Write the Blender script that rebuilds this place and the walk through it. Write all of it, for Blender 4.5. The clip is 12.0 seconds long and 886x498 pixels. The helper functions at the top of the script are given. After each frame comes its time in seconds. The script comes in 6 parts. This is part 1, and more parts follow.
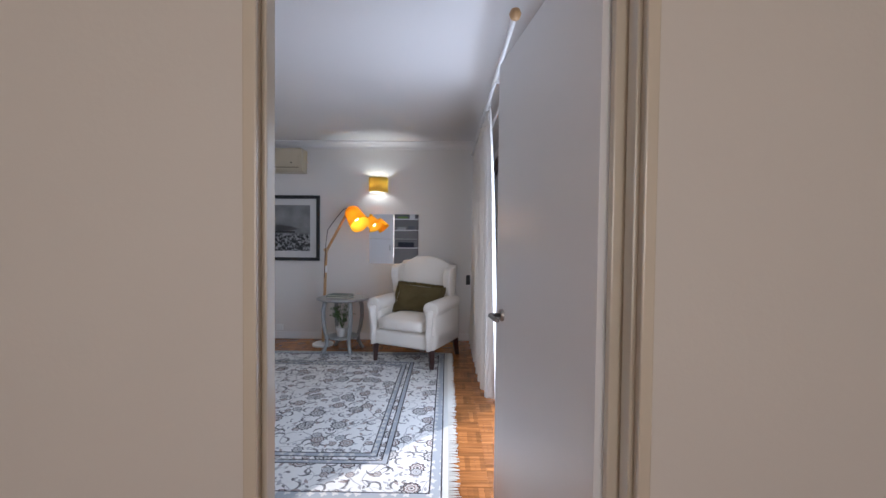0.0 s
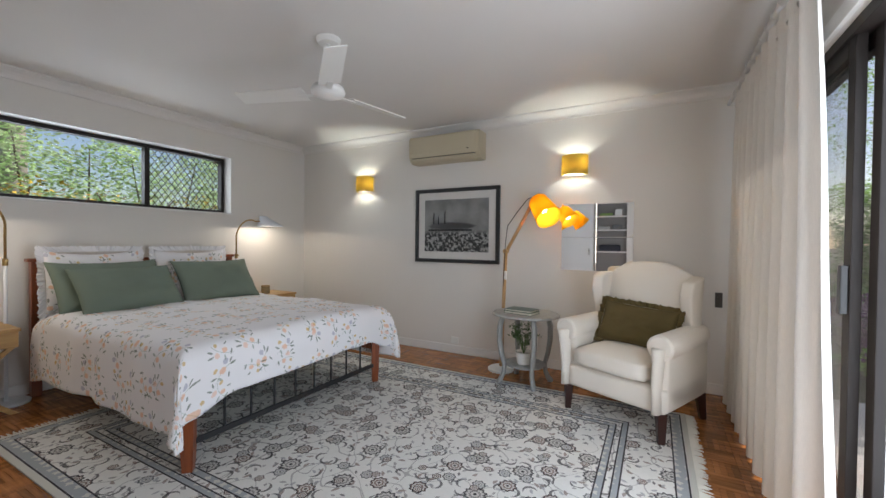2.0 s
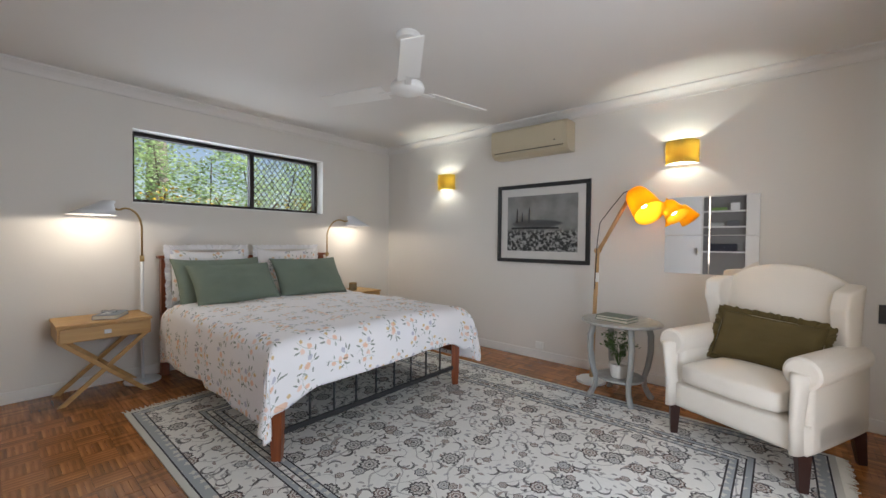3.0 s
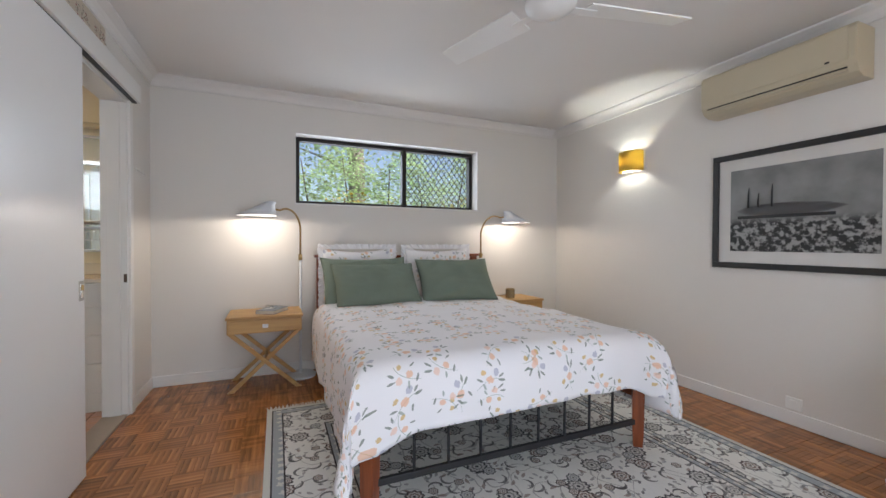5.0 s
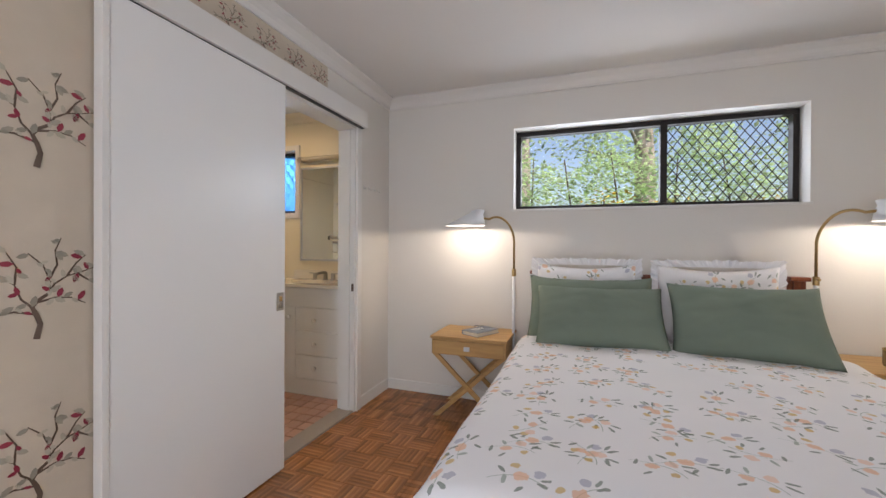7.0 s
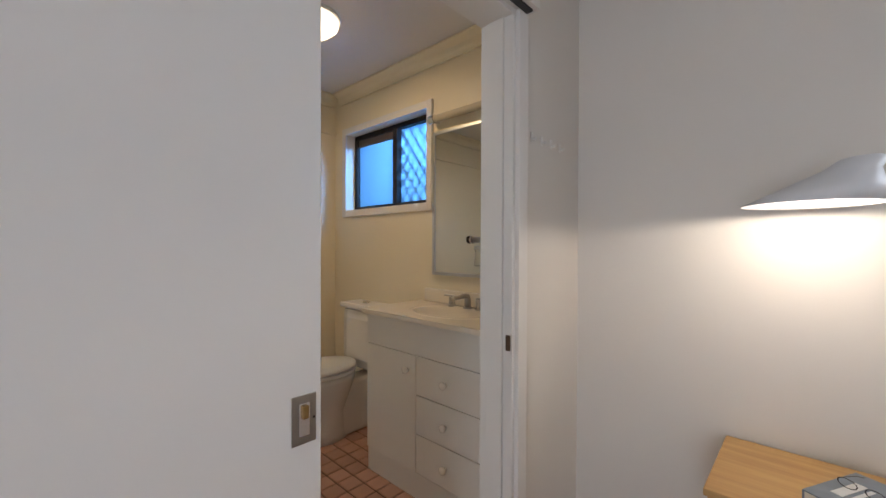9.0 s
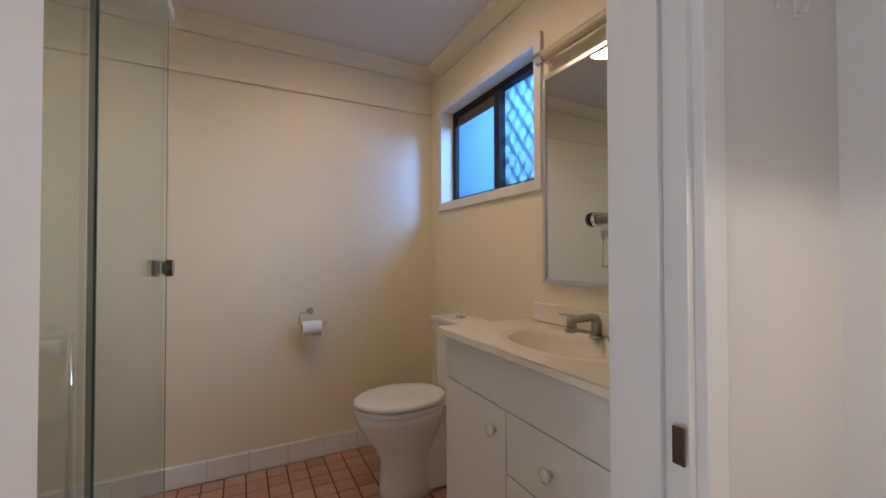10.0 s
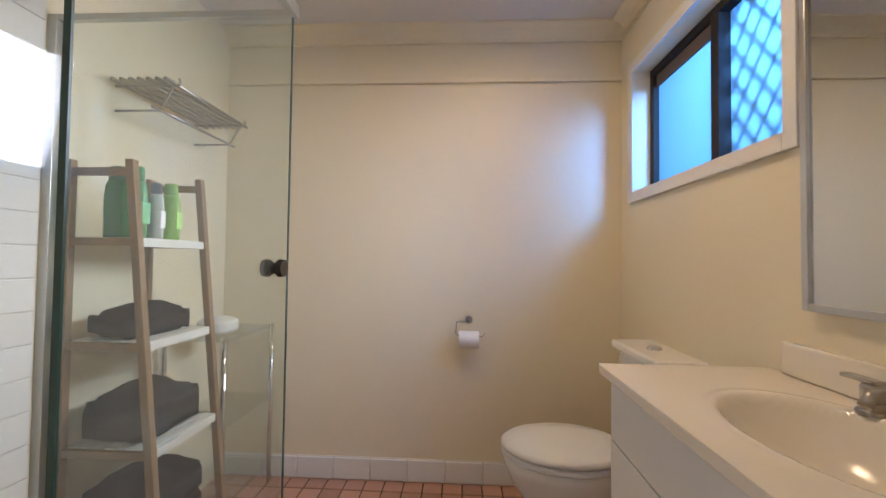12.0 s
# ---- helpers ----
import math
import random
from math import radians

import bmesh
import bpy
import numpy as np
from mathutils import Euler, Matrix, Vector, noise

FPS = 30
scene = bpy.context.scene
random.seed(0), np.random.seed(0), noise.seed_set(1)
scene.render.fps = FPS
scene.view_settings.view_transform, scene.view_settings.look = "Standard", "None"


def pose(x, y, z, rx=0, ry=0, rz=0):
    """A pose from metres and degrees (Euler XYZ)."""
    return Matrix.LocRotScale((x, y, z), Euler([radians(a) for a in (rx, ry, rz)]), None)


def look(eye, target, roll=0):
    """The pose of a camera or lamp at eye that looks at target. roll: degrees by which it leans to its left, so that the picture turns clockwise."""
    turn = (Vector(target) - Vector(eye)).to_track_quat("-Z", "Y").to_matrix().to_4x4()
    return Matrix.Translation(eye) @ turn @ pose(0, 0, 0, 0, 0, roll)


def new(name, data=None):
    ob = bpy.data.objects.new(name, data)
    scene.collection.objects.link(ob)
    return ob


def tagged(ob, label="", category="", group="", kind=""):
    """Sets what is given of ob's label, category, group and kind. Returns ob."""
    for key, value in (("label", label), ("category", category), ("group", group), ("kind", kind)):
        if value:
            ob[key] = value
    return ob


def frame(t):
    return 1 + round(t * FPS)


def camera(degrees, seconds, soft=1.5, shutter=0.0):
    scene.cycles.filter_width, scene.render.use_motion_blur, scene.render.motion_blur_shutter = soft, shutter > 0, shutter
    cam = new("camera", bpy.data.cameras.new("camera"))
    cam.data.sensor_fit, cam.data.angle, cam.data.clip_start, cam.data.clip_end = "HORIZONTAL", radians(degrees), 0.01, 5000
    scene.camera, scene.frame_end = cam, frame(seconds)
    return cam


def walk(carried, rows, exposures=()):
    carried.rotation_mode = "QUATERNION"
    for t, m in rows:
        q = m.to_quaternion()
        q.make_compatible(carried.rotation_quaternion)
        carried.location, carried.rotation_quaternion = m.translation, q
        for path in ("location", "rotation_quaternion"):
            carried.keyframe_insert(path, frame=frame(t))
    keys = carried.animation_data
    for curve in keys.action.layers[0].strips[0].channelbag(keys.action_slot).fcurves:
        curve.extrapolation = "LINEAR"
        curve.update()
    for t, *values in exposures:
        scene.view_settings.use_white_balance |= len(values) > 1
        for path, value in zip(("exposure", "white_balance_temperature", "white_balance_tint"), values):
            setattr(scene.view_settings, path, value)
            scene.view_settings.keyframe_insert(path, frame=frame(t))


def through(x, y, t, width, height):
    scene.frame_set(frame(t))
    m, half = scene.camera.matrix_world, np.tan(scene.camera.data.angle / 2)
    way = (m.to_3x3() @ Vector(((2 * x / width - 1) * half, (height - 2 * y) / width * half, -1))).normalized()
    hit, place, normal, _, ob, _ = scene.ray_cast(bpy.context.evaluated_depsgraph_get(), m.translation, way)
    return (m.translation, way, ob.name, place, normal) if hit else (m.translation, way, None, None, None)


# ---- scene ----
cam = camera(96.9, 12.0)
EXPOSURES = [(0, -0.52, 5850, 19), (0.6, -0.42, 6050, 17), (1.5, -0.16, 6450, 14), (2.5, -0.06, 6700, 14), (4.5, 0.2, 6600, 17), (5.5, 0.2, 6550, 16), (6.7, 0.26, 6800, 19), (8.5, 0.18, 6850, 18), (9.5, 0.03, 6600, 18), (10.0, 0.14, 6550, 22), (11.0, 0.47, 6450, 19), (12.0, 0.53, 6500, 22)]
PATH = [
    (0, (0.138, 0.142, 1.26), (0.12, 2.142, 1.212), 0.6),
    (0.5, (0.138, 0.533, 1.237), (-0.014, 2.526, 1.191), 0.7),
    (1, (0.104, 0.842, 1.227), (-0.284, 2.804, 1.186), 0.8),
    (1.5, (0.016, 1.074, 1.217), (-0.658, 2.957, 1.182), 0.8),
    (2, (-0.041, 1.223, 1.195), (-0.993, 2.981, 1.164), 0.6),
    (2.5, (-0.069, 1.307, 1.195), (-1.224, 2.939, 1.166), 0.6),
    (2.7, (-0.081, 1.321, 1.201), (-1.301, 2.905, 1.165), 0.6),
    (4.5, (-0.365, 1.772, 1.156), (-2.039, 2.865, 1.127), 0.3),
    (5, (-0.534, 2.012, 1.147), (-2.376, 2.792, 1.119), 0.2),
    (5.5, (-0.718, 2.21, 1.15), (-2.679, 2.605, 1.136), -0.1),
    (6, (-0.891, 2.431, 1.158), (-2.891, 2.42, 1.149), -0.2),
    (6.5, (-1.021, 2.66, 1.198), (-2.985, 2.281, 1.19), -0.1),
    (6.7, (-1.099, 2.695, 1.203), (-3.035, 2.191, 1.195), 0.1),
    (8.6, (-2.269, 2.04, 1.273), (-3.838, 0.8, 1.249), 0.3),
    (9, (-2.552, 1.868, 1.252), (-4.014, 0.503, 1.236), 0.2),
    (9.5, (-2.891, 1.608, 1.212), (-4.1395, 0.046, 1.218), -0.1),
    (10, (-3.14, 1.457, 1.192), (-4.052, -0.323, 1.223), -0.1),
    (10.5, (-3.27, 1.364, 1.182), (-3.781, -0.57, 1.214), 0.1),
    (11, (-3.353, 1.251, 1.175), (-3.535, -0.739, 1.219), 0.3),
    (11.5, (-3.45, 1.177, 1.176), (-3.425, -0.822, 1.223), 0.5),
    (12, (-3.467, 1.151, 1.185), (-3.363, -0.846, 1.239), 0.7),
]
walk(cam, [(t, look(eye, target, roll)) for t, eye, target, roll in PATH], EXPOSURES)

# ---- world and large lights ----
world = bpy.data.worlds.new("world")
scene.world = world
world.use_nodes = True
_n = world.node_tree.nodes
_sky = _n.new("ShaderNodeTexSky")
_sky.sky_type = "NISHITA"
_sky.sun_disc = False
_sky.sun_elevation = radians(42)
_sky.sun_rotation = radians(45)
world.node_tree.links.new(_sky.outputs[0], _n["Background"].inputs[0])
_n["Background"].inputs[1].default_value = 0.15

sun = new("sun", bpy.data.lights.new("sun", "SUN"))
sun.data.energy, sun.data.angle, sun.data.color = 5.0, radians(0.6), (1.0, 0.95, 0.86)
sun.matrix_world = look((5, 5, 6.4), (0, 0, 0))


def area(name, eye, target, w, h, watts, colour):
    ob = new(name, bpy.data.lights.new(name, "AREA"))
    ob.data.shape, ob.data.size, ob.data.size_y, ob.data.energy, ob.data.color = "RECTANGLE", w, h, watts, colour
    ob.matrix_world = look(eye, target)
    return ob


def bulb(name, at, watts, colour, radius=0.03):
    ob = new(name, bpy.data.lights.new(name, "POINT"))
    ob.data.energy, ob.data.color, ob.data.shadow_soft_size = watts, colour, radius
    ob.location = at
    return ob


COOL, WARM, NEUTRAL = (0.74, 0.87, 1.0), (1.0, 0.72, 0.42), (1.0, 0.93, 0.82)
area("daylight_glass_door", (0.74, 2.3, 1.05), (-2, 2.6, 0.9), 1.9, 1.9, 69, COOL)
area("daylight_bedroom_window", (-4.56, 3.08, 1.82), (-2, 3.08, 1.2), 1.7, 0.5, 14, COOL)
area("daylight_bathroom_window", (-4.80, 0.36, 2.22), (-4.15, -0.62, 1.66), 0.6, 0.5, 44, (0.13, 0.42, 1.0))
pane_light = area("daylight_bathroom_pane", (-4.29, -0.25, 1.82), (-2.3, 0.05, 1.15), 0.56, 0.50, 6.3, (0.80, 0.91, 1.0))
pane_light.data.spread = radians(95)
# lamp added behind the start to brighten the hall walls, no source seen there
area("hall_fill_lamp", (0.1, -2.35, 1.5), (0.1, 0, 1.4), 1.3, 1.6, 44, (1.0, 0.92, 0.80))

# ---- materials ----


def mat(name, colour, rough=0.6, metal=0.0, vary=0.08, scale=6.0, bump=0.0, bscale=120.0, island=0.0, rand=0.0, spec=0.5):
    """A plain surface with stains at one scale and grain at another."""
    m = bpy.data.materials.new(name)
    m.use_nodes = True
    nt = m.node_tree
    b = nt.nodes["Principled BSDF"]
    b.inputs["Roughness"].default_value, b.inputs["Metallic"].default_value = rough, metal
    b.inputs["Specular IOR Level"].default_value = spec
    tc = nt.nodes.new("ShaderNodeTexCoord")
    n1 = nt.nodes.new("ShaderNodeTexNoise")
    n1.inputs["Scale"].default_value, n1.inputs["Detail"].default_value = scale, 5
    nt.links.new(tc.outputs["Object"], n1.inputs["Vector"])
    mix = nt.nodes.new("ShaderNodeMix")
    mix.data_type = "RGBA"
    mix.inputs[6].default_value = (*[c * (1 - vary) for c in colour], 1)
    mix.inputs[7].default_value = (*[min(1, c * (1 + vary)) for c in colour], 1)
    nt.links.new(n1.outputs[0], mix.inputs[0])
    last = mix.outputs[2]
    if island or rand:
        src = nt.nodes.new("ShaderNodeNewGeometry" if island else "ShaderNodeObjectInfo").outputs["Random Per Island" if island else "Random"]
        hsv = nt.nodes.new("ShaderNodeHueSaturation")
        mr = nt.nodes.new("ShaderNodeMapRange")
        amount = island or rand
        mr.inputs[3].default_value, mr.inputs[4].default_value = 1 - amount, 1 + amount
        nt.links.new(src, mr.inputs[0])
        nt.links.new(mr.outputs[0], hsv.inputs["Value"])
        nt.links.new(last, hsv.inputs["Color"])
        last = hsv.outputs[0]
    nt.links.new(last, b.inputs["Base Color"])
    if bump:
        n2 = nt.nodes.new("ShaderNodeTexNoise")
        n2.inputs["Scale"].default_value, n2.inputs["Detail"].default_value = bscale, 3
        nt.links.new(tc.outputs["Object"], n2.inputs["Vector"])
        bp = nt.nodes.new("ShaderNodeBump")
        bp.inputs["Strength"].default_value, bp.inputs["Distance"].default_value = bump, 0.004
        nt.links.new(n2.outputs[0], bp.inputs["Height"])
        nt.links.new(bp.outputs[0], b.inputs["Normal"])
    return m


def wood(name, dark, light, rough=0.4, axis=0, scale=18.0, rand=0.0, island=0.0):
    m = bpy.data.materials.new(name)
    m.use_nodes = True
    nt = m.node_tree
    b = nt.nodes["Principled BSDF"]
    b.inputs["Roughness"].default_value = rough
    tc = nt.nodes.new("ShaderNodeTexCoord")
    mp = nt.nodes.new("ShaderNodeMapping")
    sc = [scale, scale, scale]
    sc[axis] = scale * 0.08
    mp.inputs["Scale"].default_value = sc
    n1 = nt.nodes.new("ShaderNodeTexNoise")
    n1.inputs["Scale"].default_value, n1.inputs["Detail"].default_value = 3.0, 8
    nt.links.new(tc.outputs["Object"], mp.inputs[0])
    nt.links.new(mp.outputs[0], n1.inputs["Vector"])
    ramp = nt.nodes.new("ShaderNodeValToRGB")
    ramp.color_ramp.elements[0].position, ramp.color_ramp.elements[1].position = 0.3, 0.7
    ramp.color_ramp.elements[0].color, ramp.color_ramp.elements[1].color = (*dark, 1), (*light, 1)
    nt.links.new(n1.outputs[0], ramp.inputs[0])
    last = ramp.outputs[0]
    if rand or island:
        src = nt.nodes.new("ShaderNodeNewGeometry" if island else "ShaderNodeObjectInfo").outputs["Random Per Island" if island else "Random"]
        mr = nt.nodes.new("ShaderNodeMapRange")
        amount = rand or island
        mr.inputs[3].default_value, mr.inputs[4].default_value = 1 - amount, 1 + amount
        hsv = nt.nodes.new("ShaderNodeHueSaturation")
        nt.links.new(src, mr.inputs[0])
        nt.links.new(mr.outputs[0], hsv.inputs["Value"])
        nt.links.new(last, hsv.inputs["Color"])
        last = hsv.outputs[0]
    nt.links.new(last, b.inputs["Base Color"])
    bp = nt.nodes.new("ShaderNodeBump")
    bp.inputs["Strength"].default_value, bp.inputs["Distance"].default_value = 0.15, 0.001
    nt.links.new(n1.outputs[0], bp.inputs["Height"])
    nt.links.new(bp.outputs[0], b.inputs["Normal"])
    return m


def glass(name, colour=(1, 1, 1), rough=0.0, haze=0.0):
    m = bpy.data.materials.new(name)
    m.use_nodes = True
    nt = m.node_tree
    out = nt.nodes["Material Output"]
    tr = nt.nodes.new("ShaderNodeBsdfTransparent")
    tr.inputs[0].default_value = (*colour, 1)
    gl = nt.nodes.new("ShaderNodeBsdfGlossy")
    gl.inputs["Roughness"].default_value = rough
    lw = nt.nodes.new("ShaderNodeLayerWeight")
    lw.inputs[0].default_value = 0.5
    pw = nt.nodes.new("ShaderNodeMath")
    pw.operation, pw.inputs[1].default_value = "POWER", 4.0
    ad = nt.nodes.new("ShaderNodeMath")
    ad.operation, ad.inputs[1].default_value = "MULTIPLY_ADD", 0.7
    ad.inputs[2].default_value = 0.035
    nt.links.new(lw.outputs["Facing"], pw.inputs[0])
    nt.links.new(pw.outputs[0], ad.inputs[0])
    mx = nt.nodes.new("ShaderNodeMixShader")
    nt.links.new(ad.outputs[0], mx.inputs[0])
    nt.links.new(tr.outputs[0], mx.inputs[1])
    nt.links.new(gl.outputs[0], mx.inputs[2])
    last = mx
    if haze:
        df = nt.nodes.new("ShaderNodeBsdfDiffuse")
        df.inputs[0].default_value = (0.75, 0.78, 0.74, 1)
        ns = nt.nodes.new("ShaderNodeTexNoise")
        ns.inputs["Scale"].default_value = 3.0
        ml = nt.nodes.new("ShaderNodeMath")
        ml.operation = "MULTIPLY"
        ml.inputs[1].default_value = haze * 2
        nt.links.new(ns.outputs[0], ml.inputs[0])
        last = nt.nodes.new("ShaderNodeMixShader")
        nt.links.new(ml.outputs[0], last.inputs[0])
        nt.links.new(mx.outputs[0], last.inputs[1])
        nt.links.new(df.outputs[0], last.inputs[2])
    nt.links.new(last.outputs[0], out.inputs[0])
    return m


def glow(name, colour, strength):
    m = bpy.data.materials.new(name)
    m.use_nodes = True
    b = m.node_tree.nodes["Principled BSDF"]
    b.inputs["Base Color"].default_value = (*colour, 1)
    b.inputs["Emission Color"].default_value = (*colour, 1)
    b.inputs["Emission Strength"].default_value = strength
    return m


def cloth_shade(name, colour, through=0.5):
    """Lampshade fabric that lets light through."""
    m = bpy.data.materials.new(name)
    m.use_nodes = True
    nt = m.node_tree
    d = nt.nodes.new("ShaderNodeBsdfDiffuse")
    t = nt.nodes.new("ShaderNodeBsdfTranslucent")
    w = nt.nodes.new("ShaderNodeTexNoise")
    w.inputs["Scale"].default_value = 90
    mx = nt.nodes.new("ShaderNodeMix")
    mx.data_type = "RGBA"
    mx.inputs[6].default_value = (*[c * 0.85 for c in colour], 1)
    mx.inputs[7].default_value = (*colour, 1)
    nt.links.new(w.outputs[0], mx.inputs[0])
    for s in (d, t):
        nt.links.new(mx.outputs[2], s.inputs[0])
    ms = nt.nodes.new("ShaderNodeMixShader")
    ms.inputs[0].default_value = through
    nt.links.new(d.outputs[0], ms.inputs[1])
    nt.links.new(t.outputs[0], ms.inputs[2])
    nt.links.new(ms.outputs[0], nt.nodes["Material Output"].inputs[0])
    return m


class Nodes:
    """Short hand for sums of maths nodes."""

    def __init__(self, m):
        self.nt = m.node_tree

    def put(self, socket, v):
        if hasattr(v, "is_output"):
            self.nt.links.new(v, socket)
        else:
            socket.default_value = v

    def math(self, op, a, b=0.0, c=0.0):
        n = self.nt.nodes.new("ShaderNodeMath")
        n.operation = op
        self.put(n.inputs[0], a)
        self.put(n.inputs[1], b)
        if op == "COMPARE":
            self.put(n.inputs[2], c)
        return n.outputs[0]

    def step(self, a, lo, hi):
        n = self.nt.nodes.new("ShaderNodeMapRange")
        n.interpolation_type = "SMOOTHSTEP"
        self.put(n.inputs[0], a)
        n.inputs[1].default_value, n.inputs[2].default_value = lo, hi
        return n.outputs[0]

    def mix(self, f, a, b):
        n = self.nt.nodes.new("ShaderNodeMix")
        n.data_type = "RGBA"
        self.put(n.inputs[0], f)
        for i, v in ((6, a), (7, b)):
            self.put(n.inputs[i], (*v, 1) if isinstance(v, tuple) else v)
        return n.outputs[2]

    def noise(self, vec, scale, detail=2.0):
        n = self.nt.nodes.new("ShaderNodeTexNoise")
        n.inputs["Scale"].default_value, n.inputs["Detail"].default_value = scale, detail
        self.put(n.inputs["Vector"], vec)
        return n.outputs[0]

    def xy(self, vec):
        n = self.nt.nodes.new("ShaderNodeSeparateXYZ")
        self.put(n.inputs[0], vec)
        return n.outputs[0], n.outputs[1]

    def shift(self, vec, dx, dy):
        n = self.nt.nodes.new("ShaderNodeVectorMath")
        n.operation = "ADD"
        self.put(n.inputs[0], vec)
        n.inputs[1].default_value = (dx, dy, 0)
        return n.outputs[0]

    def cells(self, vec, scale, loose=1.0):
        """Local place in a scattered cell, in metres: radius, angle and two random numbers."""
        v = self.nt.nodes.new("ShaderNodeTexVoronoi")
        v.voronoi_dimensions = "2D"
        v.inputs["Scale"].default_value, v.inputs["Randomness"].default_value = scale, loose
        self.put(v.inputs["Vector"], vec)
        s = self.nt.nodes.new("ShaderNodeVectorMath")
        s.operation = "SUBTRACT"
        self.put(s.inputs[0], vec)
        self.put(s.inputs[1], v.outputs["Position"])
        x, y = self.xy(s.outputs[0])
        c = self.nt.nodes.new("ShaderNodeSeparateColor")
        self.put(c.inputs[0], v.outputs["Color"])
        return x, y, c.outputs[0], c.outputs[1]

    def flower(self, vec, scale, radius, keep=1.0, loose=1.0, petals=5, lobe=0.22):
        x, y, r1, r2 = self.cells(vec, scale, loose)
        d = self.math("SQRT", self.math("ADD", self.math("MULTIPLY", x, x), self.math("MULTIPLY", y, y)))
        a = self.math("ADD", self.math("ARCTAN2", y, x), self.math("MULTIPLY", r1, 6.28))
        lobes = self.math("ADD", self.math("MULTIPLY", self.math("COSINE", self.math("MULTIPLY", a, float(petals))), lobe), 1.0 - lobe)
        q = self.math("DIVIDE", d, self.math("MULTIPLY", lobes, radius))
        on = self.math("LESS_THAN", r2, keep)
        return self.math("MULTIPLY", self.math("LESS_THAN", q, 1.0), on), q, r1

    def leaf(self, vec, scale, long, wide, keep=1.0, loose=1.0):
        x, y, r1, r2 = self.cells(vec, scale, loose)
        t = self.math("MULTIPLY", r1, 6.28)
        cs, sn = self.math("COSINE", t), self.math("SINE", t)
        u = self.math("ADD", self.math("MULTIPLY", x, cs), self.math("MULTIPLY", y, sn))
        v = self.math("SUBTRACT", self.math("MULTIPLY", y, cs), self.math("MULTIPLY", x, sn))
        v = self.math("ADD", v, self.math("MULTIPLY", self.math("MULTIPLY", u, u), 9.0))
        e = self.math("ADD", self.math("POWER", self.math("ABSOLUTE", self.math("DIVIDE", u, long)), 1.5),
                      self.math("POWER", self.math("ABSOLUTE", self.math("DIVIDE", v, wide)), 1.5))
        return self.math("MULTIPLY", self.math("LESS_THAN", e, 1.0), self.math("LESS_THAN", r2, keep))


